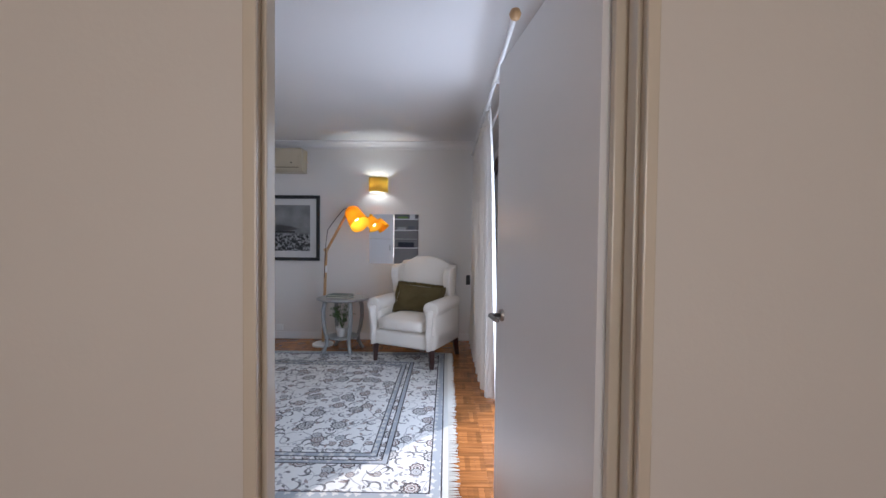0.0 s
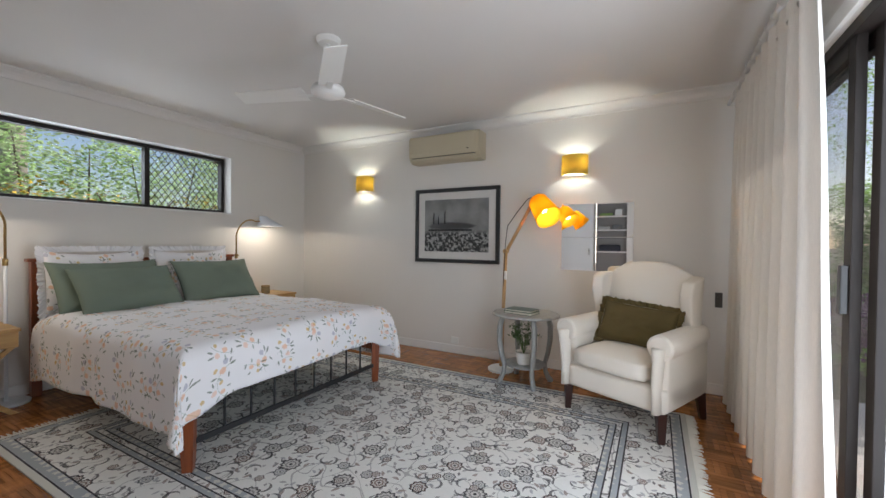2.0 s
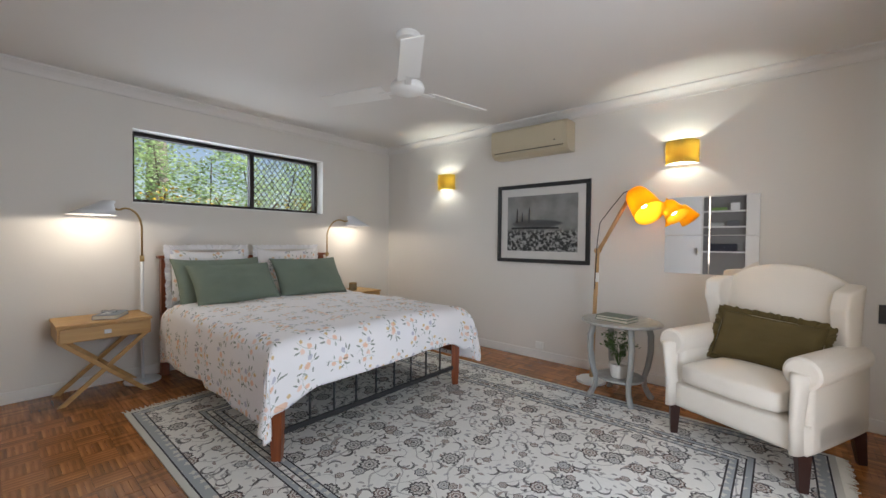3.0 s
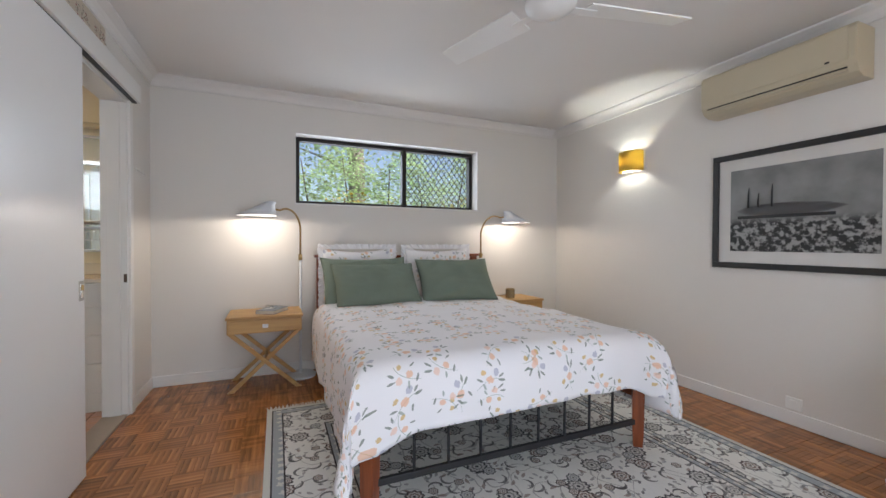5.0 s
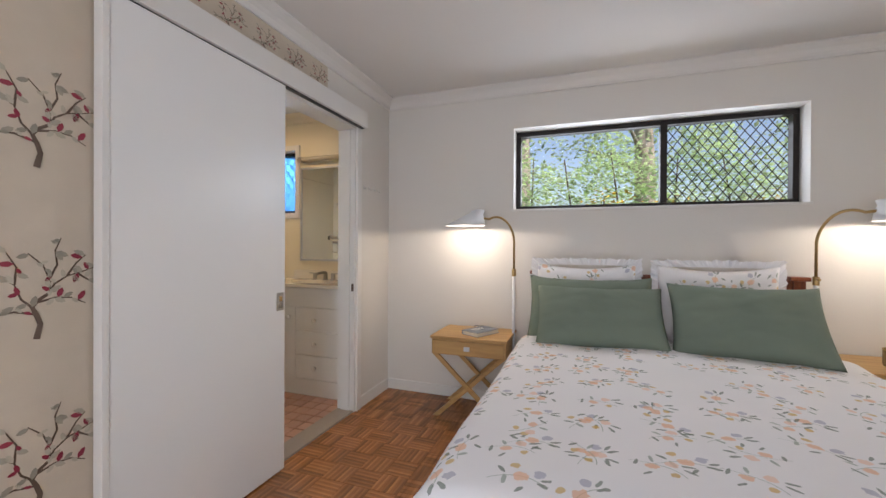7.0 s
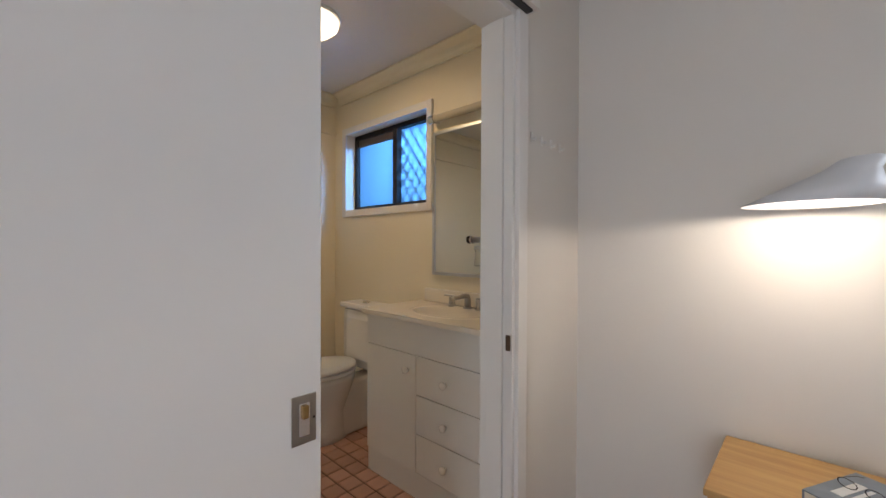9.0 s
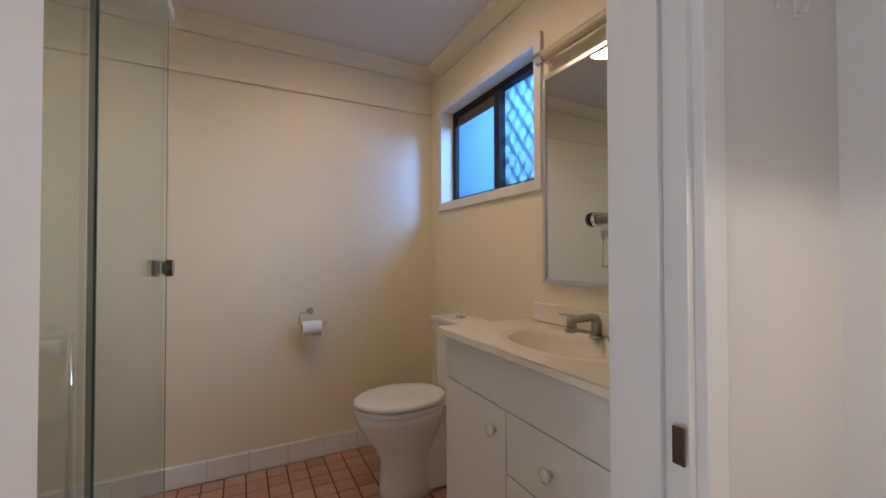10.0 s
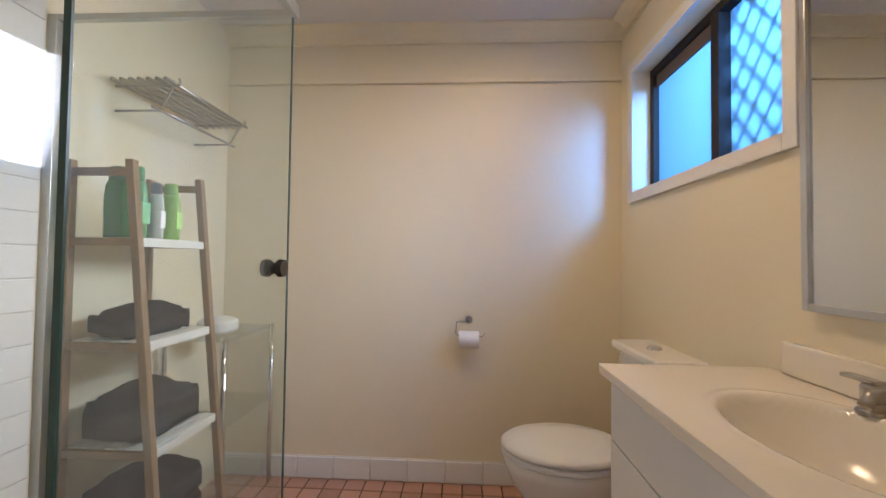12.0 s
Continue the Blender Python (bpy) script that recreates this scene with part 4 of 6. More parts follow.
part("foot_rail", B((L - 0.045, L - 0.025, 0.06, Wd - 0.06, 0.39, 0.42)), IRON, bed, "black iron rail", 0.003)
for k in range(8):
    y = 0.06 + (k + 1) * (Wd - 0.12) / 9
    part("foot_bar", tube(bmesh.new(), [(L - 0.035, y, 0.15), (L - 0.035, y, 0.40)], 0.007, 8), IRON, bed, "black iron bar")
mattress = part("mattress", B((BX0 + 0.07, BX1 - 0.02, BY0 + 0.02, BY1 - 0.02, 0.425, 0.60)), SHEET, None, "", 0.05, True, 3)
tagged(mattress, "mattress in a sage green sheet on the bed", "mattress")


def bump01(v, a, b):
    t = max(0.0, min(1.0, (v - a) / (b - a)))
    return t * t * (3 - 2 * t)


DX0, DL = -3.95, 2.14   # duvet from below the pillows past the foot
DW = 2.46


def duvet(u, v):
    q0 = abs((v - 0.5) * DW)
    s = u * DL * (1 + 0.05 * bump01(q0, 0.55, 0.95))   # along the bed
    q = (v - 0.5) * DW          # across the bed
    top_l, half = (BX1 + 0.02) - DX0, (BY1 - BY0) / 2 + 0.03
    yc = (BY0 + BY1) / 2
    over_x, over_y = max(0.0, s - top_l + 0.06), max(0.0, abs(q) - half + 0.06)
    sg = 1 if q > 0 else -1
    nz = noise.noise((s * 2.2, q * 2.2, 3)) * 0.022 + noise.noise((s * 6, q * 6, 1)) * 0.008
    x = DX0 + min(s, top_l - 0.06)
    y = yc + sg * min(abs(q), half - 0.06)
    z = 0.655 + nz + 0.02 * math.cos(q * 2.0) - 0.05 * bump01(s, 0.25, 0.0)

    def drop(o):
        r = 0.075
        a = min(o / r, 1.5708)
        return r * math.sin(a), r * (1 - math.cos(a)) + max(0.0, o - r * 1.5708) * 0.97
    ox, dxz = drop(over_x)
    oy, dyz = drop(over_y)
    fold = noise.noise((s * 5.0, sg * 4.0, 7)) * 0.03 + noise.noise((s * 11, sg * 3.0, 2)) * 0.012
    ffold = noise.noise((q * 5.0, 9.0, 7)) * 0.025
    k = bump01(over_y, 0.04, 0.25)
    kx = bump01(over_x, 0.04, 0.2)
    y += sg * (oy + k * (0.015 + fold))
    x += ox + kx * (0.03 + ffold)
    d = max(dxz, dyz) if min(over_x, over_y) <= 0 else max(dxz, dyz) + 0.08 * min(dxz, dyz)
    if over_x > 0 and over_y > 0:
        x += 0.10 * over_y
        y += sg * 0.12 * over_x
    return (x, y, max(0.10, z - d))


dv = part("duvet", grid(bmesh.new(), 110, 120, duvet, lambda u, v: (u * DL, v * DW)), FLORAL, None, "", smooth=True)
sol = dv.modifiers.new("thickness", "SOLIDIFY")
sol.thickness, sol.offset = 0.018, -1
tagged(dv, "white floral cotton duvet draped over the bed", "duvet")


def pillow(name, w, h, t, material, m, label, category="pillow", frill=0.0, sag=0.0, group="", frill_mat=None):
    """A stuffed case: w wide, h high, t thick, standing in its own xz plane."""
    bm = bmesh.new()
    n = 28
    seed = random.uniform(0, 50)

    def side(sg):
        def f(u, v):
            a, b = 2 * u - 1, 2 * v - 1
            pinch = 1 - 0.05 * (1 - abs(b) ** 2) * abs(a) ** 3 * 1.0
            pinchv = 1 - 0.07 * (1 - abs(a) ** 2) * abs(b) ** 3
            body = ((1 - abs(a) ** 2.6) * (1 - abs(b) ** 2.6)) ** 0.5 if abs(a) < 1 and abs(b) < 1 else 0
            wr = noise.noise((a * 2.5 + seed, b * 2.5, sg)) * 0.018 + noise.noise((a * 7 + seed, b * 7, sg)) * 0.006
            return (a * w / 2 * pinch, sg * (t / 2 * body + wr * body), h / 2 + b * h / 2 * pinchv - sag * (1 - a * a) * (b + 1) * 0.5)
        return f
    for sg in (1, -1):
        grid(bm, n, n, side(sg), lambda u, v: (u * w + seed, v * h))
    bmesh.ops.remove_doubles(bm, verts=bm.verts, dist=0.0008)
    root = thing(name, 0, 0, 0, 0, label, category, group)
    root.matrix_world = m
    part("case", bm, material, root, smooth=True)
    if frill:
        bm = bmesh.new()
        pts = []
        for k in range(160):
            f = k / 160 * 4
            e, r = int(f), f - int(f)
            a, b = [(2 * r - 1, -1), (1, 2 * r - 1), (1 - 2 * r, 1), (-1, 1 - 2 * r)][e]
            pts.append((a, b))
        ring0 = [bm.verts.new((a * w / 2 * 0.965, 0, h / 2 + b * h / 2 * 0.95)) for a, b in pts]
        ring1 = [bm.verts.new((a * (w / 2 + frill * random.uniform(0.7, 1.1)), random.uniform(-0.012, 0.012), h / 2 + b * (h / 2 + frill * random.uniform(0.7, 1.1)))) for a, b in pts]
        for k in range(160):
            bm.faces.new((ring0[k], ring0[(k + 1) % 160], ring1[(k + 1) % 160], ring1[k]))
        part("frill", bm, frill_mat or material, root, "ruffled edge", thick=0.003)
    return root


def standing(x, y, z, lean, turn=0.0):
    """Faces +x, leaning back towards the headboard."""
    return pose(x, y, z, 0, 0, 90 + turn) @ pose(0, 0, 0, -lean, 0, 0)


for y, tn in ((2.69, 2), (3.44, -3)):
    pillow("floral_pillow", 0.64, 0.48, 0.13, FLORAL, standing(-4.02, y, 0.63, 7, tn), "white floral pillow standing against the headboard", "pillow", 0.035, 0.02, "floral pillows")
pillow("sage_pillow", 0.74, 0.46, 0.15, SAGE, standing(-3.70, 2.72, 0.645, 34, 2), "sage green linen pillow behind another", "pillow", 0, 0.02, "sage pillows")
pillow("sage_pillow", 0.70, 0.42, 0.17, SAGE, standing(-3.53, 2.77, 0.655, 40, 3), "sage green linen pillow leaning at the front", "pillow", 0, 0.015, "sage pillows")
pillow("sage_pillow", 0.69, 0.45, 0.16, SAGE, standing(-3.54, 3.46, 0.655, 38, -4), "sage green linen pillow leaning at the front", "pillow", 0, 0.015, "sage pillows")

# ---- bedside tables and lamps ----


def nightstand(x, y, label):
    n = thing("nightstand", x, y, 0, 0, label, "nightstand", "bedside tables")
    part("body", B((0, 0.40, 0, 0.53, 0.455, 0.562)), OAK, n, "", 0.004)
    part("top", B((-0.004, 0.415, -0.008, 0.538, 0.564, 0.585)), OAK, n, "", 0.004)
    d = part("drawer_front", B((0.402, 0.416, 0.012, 0.518, 0.462, 0.556)), OAK, n, "", 0.003)
    part("knob", B((0.416, 0.434, 0.245, 0.285, 0.497, 0.525)), WHITEMETAL, d, "small square nickel knob", 0.002)
    for x0 in (0.03, 0.345):
        for a, b in ((0.02, 0.51), (0.51, 0.02)):
            off = 0.0 if a < b else 0.024
            bm = bmesh.new()
            dy = 0.022
            vs = [bm.verts.new((x0 + off + xx, yy + s * dy, zz)) for xx in (0, 0.022) for yy, zz in ((a, 0), (b, 0.456)) for s in (-1, 1)]
            for f in ((0, 1, 3, 2), (4, 6, 7, 5), (0, 4, 5, 1), (2, 3, 7, 6), (0, 2, 6, 4), (1, 5, 7, 3)):
                bm.faces.new([vs[i] for i in f])
            part("crossed_leg", bm, OAK, n, "", 0.003)
    part("stretcher", tube(bmesh.new(), [(0.05, 0.265, 0.228), (0.36, 0.265, 0.228)], 0.011, 10), OAK, n)
    return n


nightstand(XW + 0.02, 1.665, "pale oak bedside table with crossed legs, holding a book")
nightstand(XW + 0.02, 4.00, "pale oak bedside table with crossed legs, holding a candle jar")


def reading_lamp(y, sgn, label):
    lp = thing("reading_lamp", -4.13, y, 0, 0, label, "floor lamp", "reading lamps beside the bed")
    bx, by = 0.12, -0.14 * sgn * -1
    part("base", lathe(bmesh.new(), [(0, 0), (0.125, 0), (0.128, 0.012), (0.12, 0.02), (0.02, 0.026), (0.016, 0.04), (0, 0.04)], 28, 0.0, 0.0), WHITEMETAL, lp, "white round base", smooth=False)
    part("pole", tube(bmesh.new(), [(0, 0, 0.03), (0, 0, 1.02)], 0.011, 12), WHITEMETAL, lp, "white metal pole", smooth=True)
    part("knuckle", tube(bmesh.new(), [(0, 0, 1.0), (0, 0, 1.05)], 0.016, 12), BRASS, lp, "brass knuckle")
    part("screw", tube(bmesh.new(), [(0, 0, 1.035), (0.035, 0, 1.035)], [0.006, 0.009], 10), BRASS, lp)
    pts = [(0, 0, 1.05), (0, 0, 1.255)]
    for k in range(1, 11):
        a = k / 10 * 2.0
        pts.append((0.018 * k * 0.6, sgn * 0.115 * (1 - math.cos(a)), 1.255 + 0.175 * math.sin(a) * (1.0 if a < 1.57 else 1.0)))
    pts.append((pts[-1][0] + 0.024, pts[-1][1] + sgn * 0.052, pts[-1][2] + 0.008))
    part("gooseneck", tube(bmesh.new(), pts, 0.008, 10), BRASS, lp, "brass gooseneck", smooth=True)
    ex, ey, _ = pts[-2]
    prof = [(0.03, 0.115), (0.045, 0.11), (0.055, 0.085), (0.10, 0.045), (0.147, 0.0), (0.144, 0.0), (0.097, 0.043), (0.05, 0.082), (0.03, 0.108)]
    bm = lathe(bmesh.new(), prof, 36)
    sx, sy, sz = ex + 0.03, ey + sgn * 0.172, 1.365
    for v in bm.verts:
        t = max(0.0, v.co.z) / 0.115
        v.co.y -= sgn * 0.105 * t
        v.co.z += sz
        v.co.x += sx
        v.co.y += sy
    part("shade", bm, WHITEMETAL, lp, "pale metal shade", smooth=True)
    part("bulb", lathe(bmesh.new(), [(0, sz + 0.036), (0.018, sz + 0.04), (0.022, sz + 0.05), (0.014, sz + 0.066), (0, sz + 0.07)], 16, sx, sy), BULB, lp, "lit bulb", smooth=True)
    bulb("reading_lamp_light", (-4.13 + sx, y + sy, sz + 0.014), 6.2, (1.0, 0.93, 0.78), 0.016)
    return lp


reading_lamp(2.20, -1, "slim white and brass reading lamp, lit, beside the bed")
reading_lamp(3.96, 1, "slim white and brass reading lamp, lit, beside the bed")

# ---- ceiling fan ----
fan = thing("ceiling_fan", -1.86, 3.05, H, 0, "white three-blade ceiling fan on a short rod", "ceiling fan")
part("canopy", lathe(bmesh.new(), [(0, 0), (0.075, 0), (0.075, -0.012), (0.06, -0.03), (0.02, -0.035), (0, -0.035)], 28), PLASTIC, fan, smooth=False)
part("rod", tube(bmesh.new(), [(0, 0, -0.03), (0, 0, -0.29)], 0.014, 12), PLASTIC, fan, smooth=True)
part("motor", lathe(bmesh.new(), [(0, -0.27), (0.03, -0.275), (0.095, -0.30), (0.105, -0.325), (0.10, -0.345), (0.06, -0.362), (0.03, -0.372), (0, -0.374)], 32), PLASTIC, fan, smooth=True)
for a in (-42, 78, 198):
    bm = bmesh.new()
    grid(bm, 14, 4, lambda u, v: (0.15 + u * 0.47, (v - 0.5) * (0.13 - 0.02 * u), -0.335 + (v - 0.5) * 0.03))
    bl = part("blade", bm, PLASTIC, fan, "white blade", thick=0.006)
    bl.rotation_euler = (0, 0, radians(a))
    ar = part("bracket", B((0.08, 0.20, -0.018, 0.018, -0.345, -0.339)), PLASTIC, bl, "", 0.002)

# ---- things on the far wall ----


def sconce(x, z):
    s = thing("wall_sconce", x, YN, z, 0, "gold fabric half-drum wall sconce, lit", "wall light", "sconces on the wall")
    part("back_plate", B((-0.125, 0.125, -0.012, 0, -0.09, 0.09)), PLASTIC, s, "white back plate", 0.002)
    bm = bmesh.new()
    n = 28
    grid(bm, n, 1, lambda u, v: (-0.118 * math.cos(u * math.pi), -0.012 - 0.115 * math.sin(u * math.pi), -0.09 + 0.18 * v))
    part("shade", bm, SCONCE, s, "gold fabric shade", smooth=True, thick=0.002)
    part("bulb", lathe(bmesh.new(), [(0, -0.035), (0.018, -0.025), (0.022, 0), (0.015, 0.03), (0, 0.035)], 16, 0, -0.082), BULB, s, "lit bulb", smooth=True)
    bulb("sconce_light", (x, YN - 0.042, z), 8.0, (0.90, 1.0, 0.93), 0.012)


sconce(-0.715, 1.925)
sconce(-3.19, 1.90)

ac = thing("air_conditioner", -2.44, YN, 2.06, 0, "aged cream split-system air conditioner on the wall", "air conditioner")
bm = bmesh.new()
prof = [(0, 0.0), (-0.12, 0.0), (-0.165, 0.02), (-0.19, 0.06), (-0.195, 0.10), (-0.195, 0.255), (-0.18, 0.28), (0, 0.28)]
e0 = [bm.verts.new((0, a, b)) for a, b in prof]
e1 = [bm.verts.new((0.83, a, b)) for a, b in prof]
for i in range(len(prof)):
    bm.faces.new((e0[i], e0[(i + 1) % len(prof)], e1[(i + 1) % len(prof)], e1[i]))
bm.faces.new(e0[::-1])
bm.faces.new(e1)
part("body", bm, CREAMPL, ac, "", 0.006)
part("front_panel", B((0.035, 0.795, -0.201, -0.196, 0.085, 0.262)), CREAMPL, ac, "", 0.002)
part("louvre", B((0.04, 0.79, -0.186, -0.172, 0.028, 0.04)), CREAMPL, ac, "", 0.002)
part("air_slot", B((0.04, 0.79, -0.188, -0.18, 0.046, 0.052)), BLACKPL, ac, "dark air outlet")
part("indicator", B((0.70, 0.72, -0.204, -0.2, 0.095, 0.105)), BLACKPL, ac)

# framed black and white photograph
pf = thing("framed_picture", -2.455, YN, 0.98, 0, "black framed grey photograph of an airship over a city", "picture")
PWd, PHt = 1.01, 0.81
part("frame", B((0, PWd, -0.028, 0, 0, 0.04), (0, PWd, -0.028, 0, PHt - 0.04, PHt), (0, 0.04, -0.028, 0, 0.04, PHt - 0.04), (PWd - 0.04, PWd, -0.028, 0, 0.04, PHt - 0.04)), BLACKPL, pf, "black frame", 0.003)
part("mount", B((0.04, PWd - 0.04, -0.012, -0.004, 0.04, PHt - 0.04)), mat("mount_card", (0.62, 0.60, 0.57), 0.8), pf, "pale mount card")
photo_mat = mat("photo_print", (0.3, 0.3, 0.3), 0.4)
g = Nodes(photo_mat)
tcn = photo_mat.node_tree.nodes.new("ShaderNodeTexCoord")
sep = photo_mat.node_tree.nodes.new("ShaderNodeSeparateXYZ")
photo_mat.node_tree.links.new(tcn.outputs["Object"], sep.inputs[0])
cloud = g.noise(tcn.outputs["Object"], 5.0, 5.0)
skyc = g.mix(cloud, (0.05, 0.05, 0.05), (0.36, 0.36, 0.35))
city = g.mix(g.step(g.noise(tcn.outputs["Object"], 34.0, 6.0), 0.45, 0.62), (0.02, 0.02, 0.02), (0.32, 0.32, 0.31))
photo_mat.node_tree.links.new(g.mix(g.step(sep.outputs[2], 0.30, 0.36), city, skyc), photo_mat.node_tree.nodes["Principled BSDF"].inputs["Base Color"])
photo = part("photograph", B((0.12, PWd - 0.12, -0.016, -0.012, 0.12, PHt - 0.12)), photo_mat, pf, "grey city photograph")
INK = mat("photo_ink", (0.025, 0.025, 0.025), 0.4)
PALE = mat("photo_pale", (0.16, 0.16, 0.16), 0.4)
hull = bmesh.new()
lathe(hull, [(0, -0.30), (0.03, -0.24), (0.05, -0.1), (0.052, 0.05), (0.035, 0.2), (0, 0.30)], 20)
for v in hull.verts:
    v.co = Vector((0.46 + v.co.z, -0.0165 - 0.002 * abs(v.co.y), 0.40 + v.co.x * 0.8))
part("airship_shape", hull, PALE, photo, "pale airship shape")
part("airship_shadow", B((0.17, 0.70, -0.0195, -0.0165, 0.345, 0.365)), INK, photo)
for x, z1 in ((0.24, 0.56), (0.30, 0.52), (0.38, 0.57)):
    part("spire_shape", tube(bmesh.new(), [(x, -0.0172, 0.42), (x, -0.0172, z1 - 0.05), (x, -0.0172, z1)], [0.018, 0.016, 0.002], 8, True, 0.05), INK, photo, "dark tower shape")

# mirror tiles
for i in range(2):
    for j in range(2):
        mt = thing("mirror_tile", -0.83 + i * 0.311, YN, 0.952 + j * 0.311, 0, "square frameless mirror tile on the wall", "mirror", "mirror tiles")
        part("mirror_glass", B((0, 0.307, -0.006, -0.001, 0, 0.307)), MIRROR, mt, "", 0.002, seg=1)
for nm, x, z, w, h, c in (("power_outlet", -1.99, 0.10, 0.085, 0.075, PLASTIC), ("wall_switch", 0.385, 0.70, 0.05, 0.12, BLACKPL)):
    t_ = thing(nm, x, YN, z, 0, "white double power outlet above the skirting" if nm == "power_outlet" else "small black remote holder on the wall", nm.replace("_", " "))
    part("plate", B((0, w, -0.012, 0, 0, h)), c, t_, "", 0.003)
    part("rocker", B((w * 0.3, w * 0.7, -0.016, -0.011, h * 0.5, h * 0.8)), c, t_, "", 0.002)

# ---- floor lamp with two orange shades ----
fl = thing("floor_lamp", -1.31, 4.74, 0, 0, "pale timber floor lamp with two lit orange shades", "floor lamp")
part("base", lathe(bmesh.new(), [(0, 0), (0.12, 0), (0.122, 0.02), (0.10, 0.032), (0.03, 0.04), (0, 0.042)], 32), PLASTIC, fl, "white round base")
part("lower_post", tube(bmesh.new(), [(0, 0, 0.03), (0.035, 0, 1.14)], 0.017, 14), LAMPWOOD, fl, smooth=True)
part("upper_arm", tube(bmesh.new(), [(0.03, 0, 1.10), (0.30, 0, 1.60)], 0.016, 14), LAMPWOOD, fl, smooth=True)
part("joint", tube(bmesh.new(), [(0.035, -0.03, 1.125), (0.035, 0.03, 1.125)], 0.022, 14), LAMPWOOD, fl)
part("cable", tube(bmesh.new(), [(0.02, -0.02, 0.8), (0.04, -0.03, 1.2), (0.06, -0.03, 1.36), (0.14, -0.03, 1.47), (0.24, -0.02, 1.60), (0.29, 0, 1.62)], 0.004, 8), BLACKPL, fl, "dark flex", smooth=True)
part("inline_switch", B((0.03, 0.052, -0.03, -0.012, 0.86, 0.94)), PLASTIC, fl, "white inline switch", 0.004)


def spot_shade(a, b, r0, r1, watts):
    """An open cone from a (narrow) to b (wide), lit inside."""
    a, b = Vector(a), Vector(b)
    bm = bmesh.new()
    d = (b - a)
    tube(bm, [a, a + d * 0.04, a + d * 0.12, b], [r0 * 0.3, r0 * 0.85, r0, r1], 32, False)
    sh = part("shade", bm, ORANGE, fl, "lit orange shade", smooth=True, thick=0.002)
    m = a + d * 0.55
    bm = lathe(bmesh.new(), [(0, -0.035), (0.025, -0.022), (0.032, 0), (0.022, 0.03), (0, 0.042)], 18)
    bmesh.ops.translate(bm, verts=bm.verts, vec=m)
    part("bulb", bm, BULB, sh, "lit bulb", smooth=True)
    bulb("floor_lamp_light", Vector((-1.31, 4.74, 0)) + a + d * 0.80, watts, WARM, 0.035)


spot_shade((0.31, 0.03, 1.60), (0.455, -0.10, 1.42), 0.085, 0.115, 3.2)
spot_shade((0.535, 0.05, 1.505), (0.62, 0.0, 1.395), 0.055, 0.082, 0.9)
part("shade_stem", tube(bmesh.new(), [(0.30, 0, 1.60), (0.40, 0.05, 1.57), (0.53, 0.055, 1.50)], 0.007, 8), BRASS, fl, smooth=True)

# ---- side table ----
st = thing("side_table", -1.02, 4.54, 0, 0, "grey painted round side table with curved legs", "side table")
part("tabletop", lathe(bmesh.new(), [(0, 0.575), (0.27, 0.575), (0.285, 0.582), (0.285, 0.592), (0.275, 0.60), (0, 0.60)], 40, 0, 0, 1.02, 0.92), GREYWOOD, st)
part("lower_shelf", lathe(bmesh.new(), [(0, 0.15), (0.165, 0.15), (0.175, 0.158), (0.17, 0.168), (0, 0.168)], 32), GREYWOOD, st)
for k in range(4):
    a = radians(35 + 90 * k)
    prof = [(0.20, 0.575), (0.225, 0.48), (0.225, 0.36), (0.205, 0.24), (0.18, 0.16), (0.185, 0.09), (0.215, 0.03), (0.24, 0.0)]
    part("leg", tube(bmesh.new(), [(r * math.cos(a), r * math.sin(a), z) for r, z in prof], [0.038, 0.040, 0.039, 0.036, 0.033, 0.033, 0.036, 0.034], 10, True, 0.55), GREYWOOD, st, smooth=True)


def book(name, x, y, z, rz, w, d, h, cover, label):
    b = thing(name, x, y, z, rz, label, "book")
    part("cover", B((-w / 2, w / 2, -d / 2, d / 2, 0, 0.003), (-w / 2, w / 2, -d / 2, d / 2, h - 0.003, h), (-w / 2, -w / 2 + 0.003, -d / 2, d / 2, 0.003, h - 0.003)), cover, b)
    part("page_block", B((-w / 2 + 0.003, w / 2 - 0.005, -d / 2 + 0.004, d / 2 - 0.004, 0.003, h - 0.003)), mat("page_edges", (0.62, 0.58, 0.50), 0.9), b, "pale page edges")
    return b


book("book", -1.04, 4.50, 0.600, -12, 0.25, 0.17, 0.022, mat("green_cover", (0.05, 0.10, 0.05), 0.4), "green hardback book lying on the side table")
book("book", -1.04, 4.50, 0.6225, -8, 0.24, 0.165, 0.016, mat("dark_green_cover", (0.03, 0.06, 0.035), 0.35), "dark green book lying on another book")
bb = book("book", -4.02, 1.98, 0.585, 62, 0.15, 0.235, 0.03, mat("grey_cover", (0.16, 0.20, 0.25), 0.35, vary=0.5, scale=12), "grey-blue paperback book on the bedside table")
part("title_bars", B((-0.045, -0.02, -0.06, 0.05, 0.03, 0.0308), (-0.01, 0.0, -0.05, 0.04, 0.03, 0.0308)), mat("title_white", (0.7, 0.7, 0.7), 0.5), bb, "white title bars")
gs = thing("glasses", -4.02, 1.97, 0.616, 60, "thin wire reading glasses on a book", "glasses")
gs.scale = (0.85, 0.85, 0.6)
for s in (-1, 1):
    part("rim", tube(bmesh.new(), [(s * 0.033 + 0.024 * math.cos(t * 0.5236), 0, 0.022 + 0.02 * math.sin(t * 0.5236)) for t in range(13)], 0.0015, 6, False), IRON, gs)
    part("temple", tube(bmesh.new(), [(s * 0.057, 0, 0.03), (s * 0.055, 0.09, 0.015), (s * 0.05, 0.12, 0.003)], 0.0014, 6), IRON, gs)

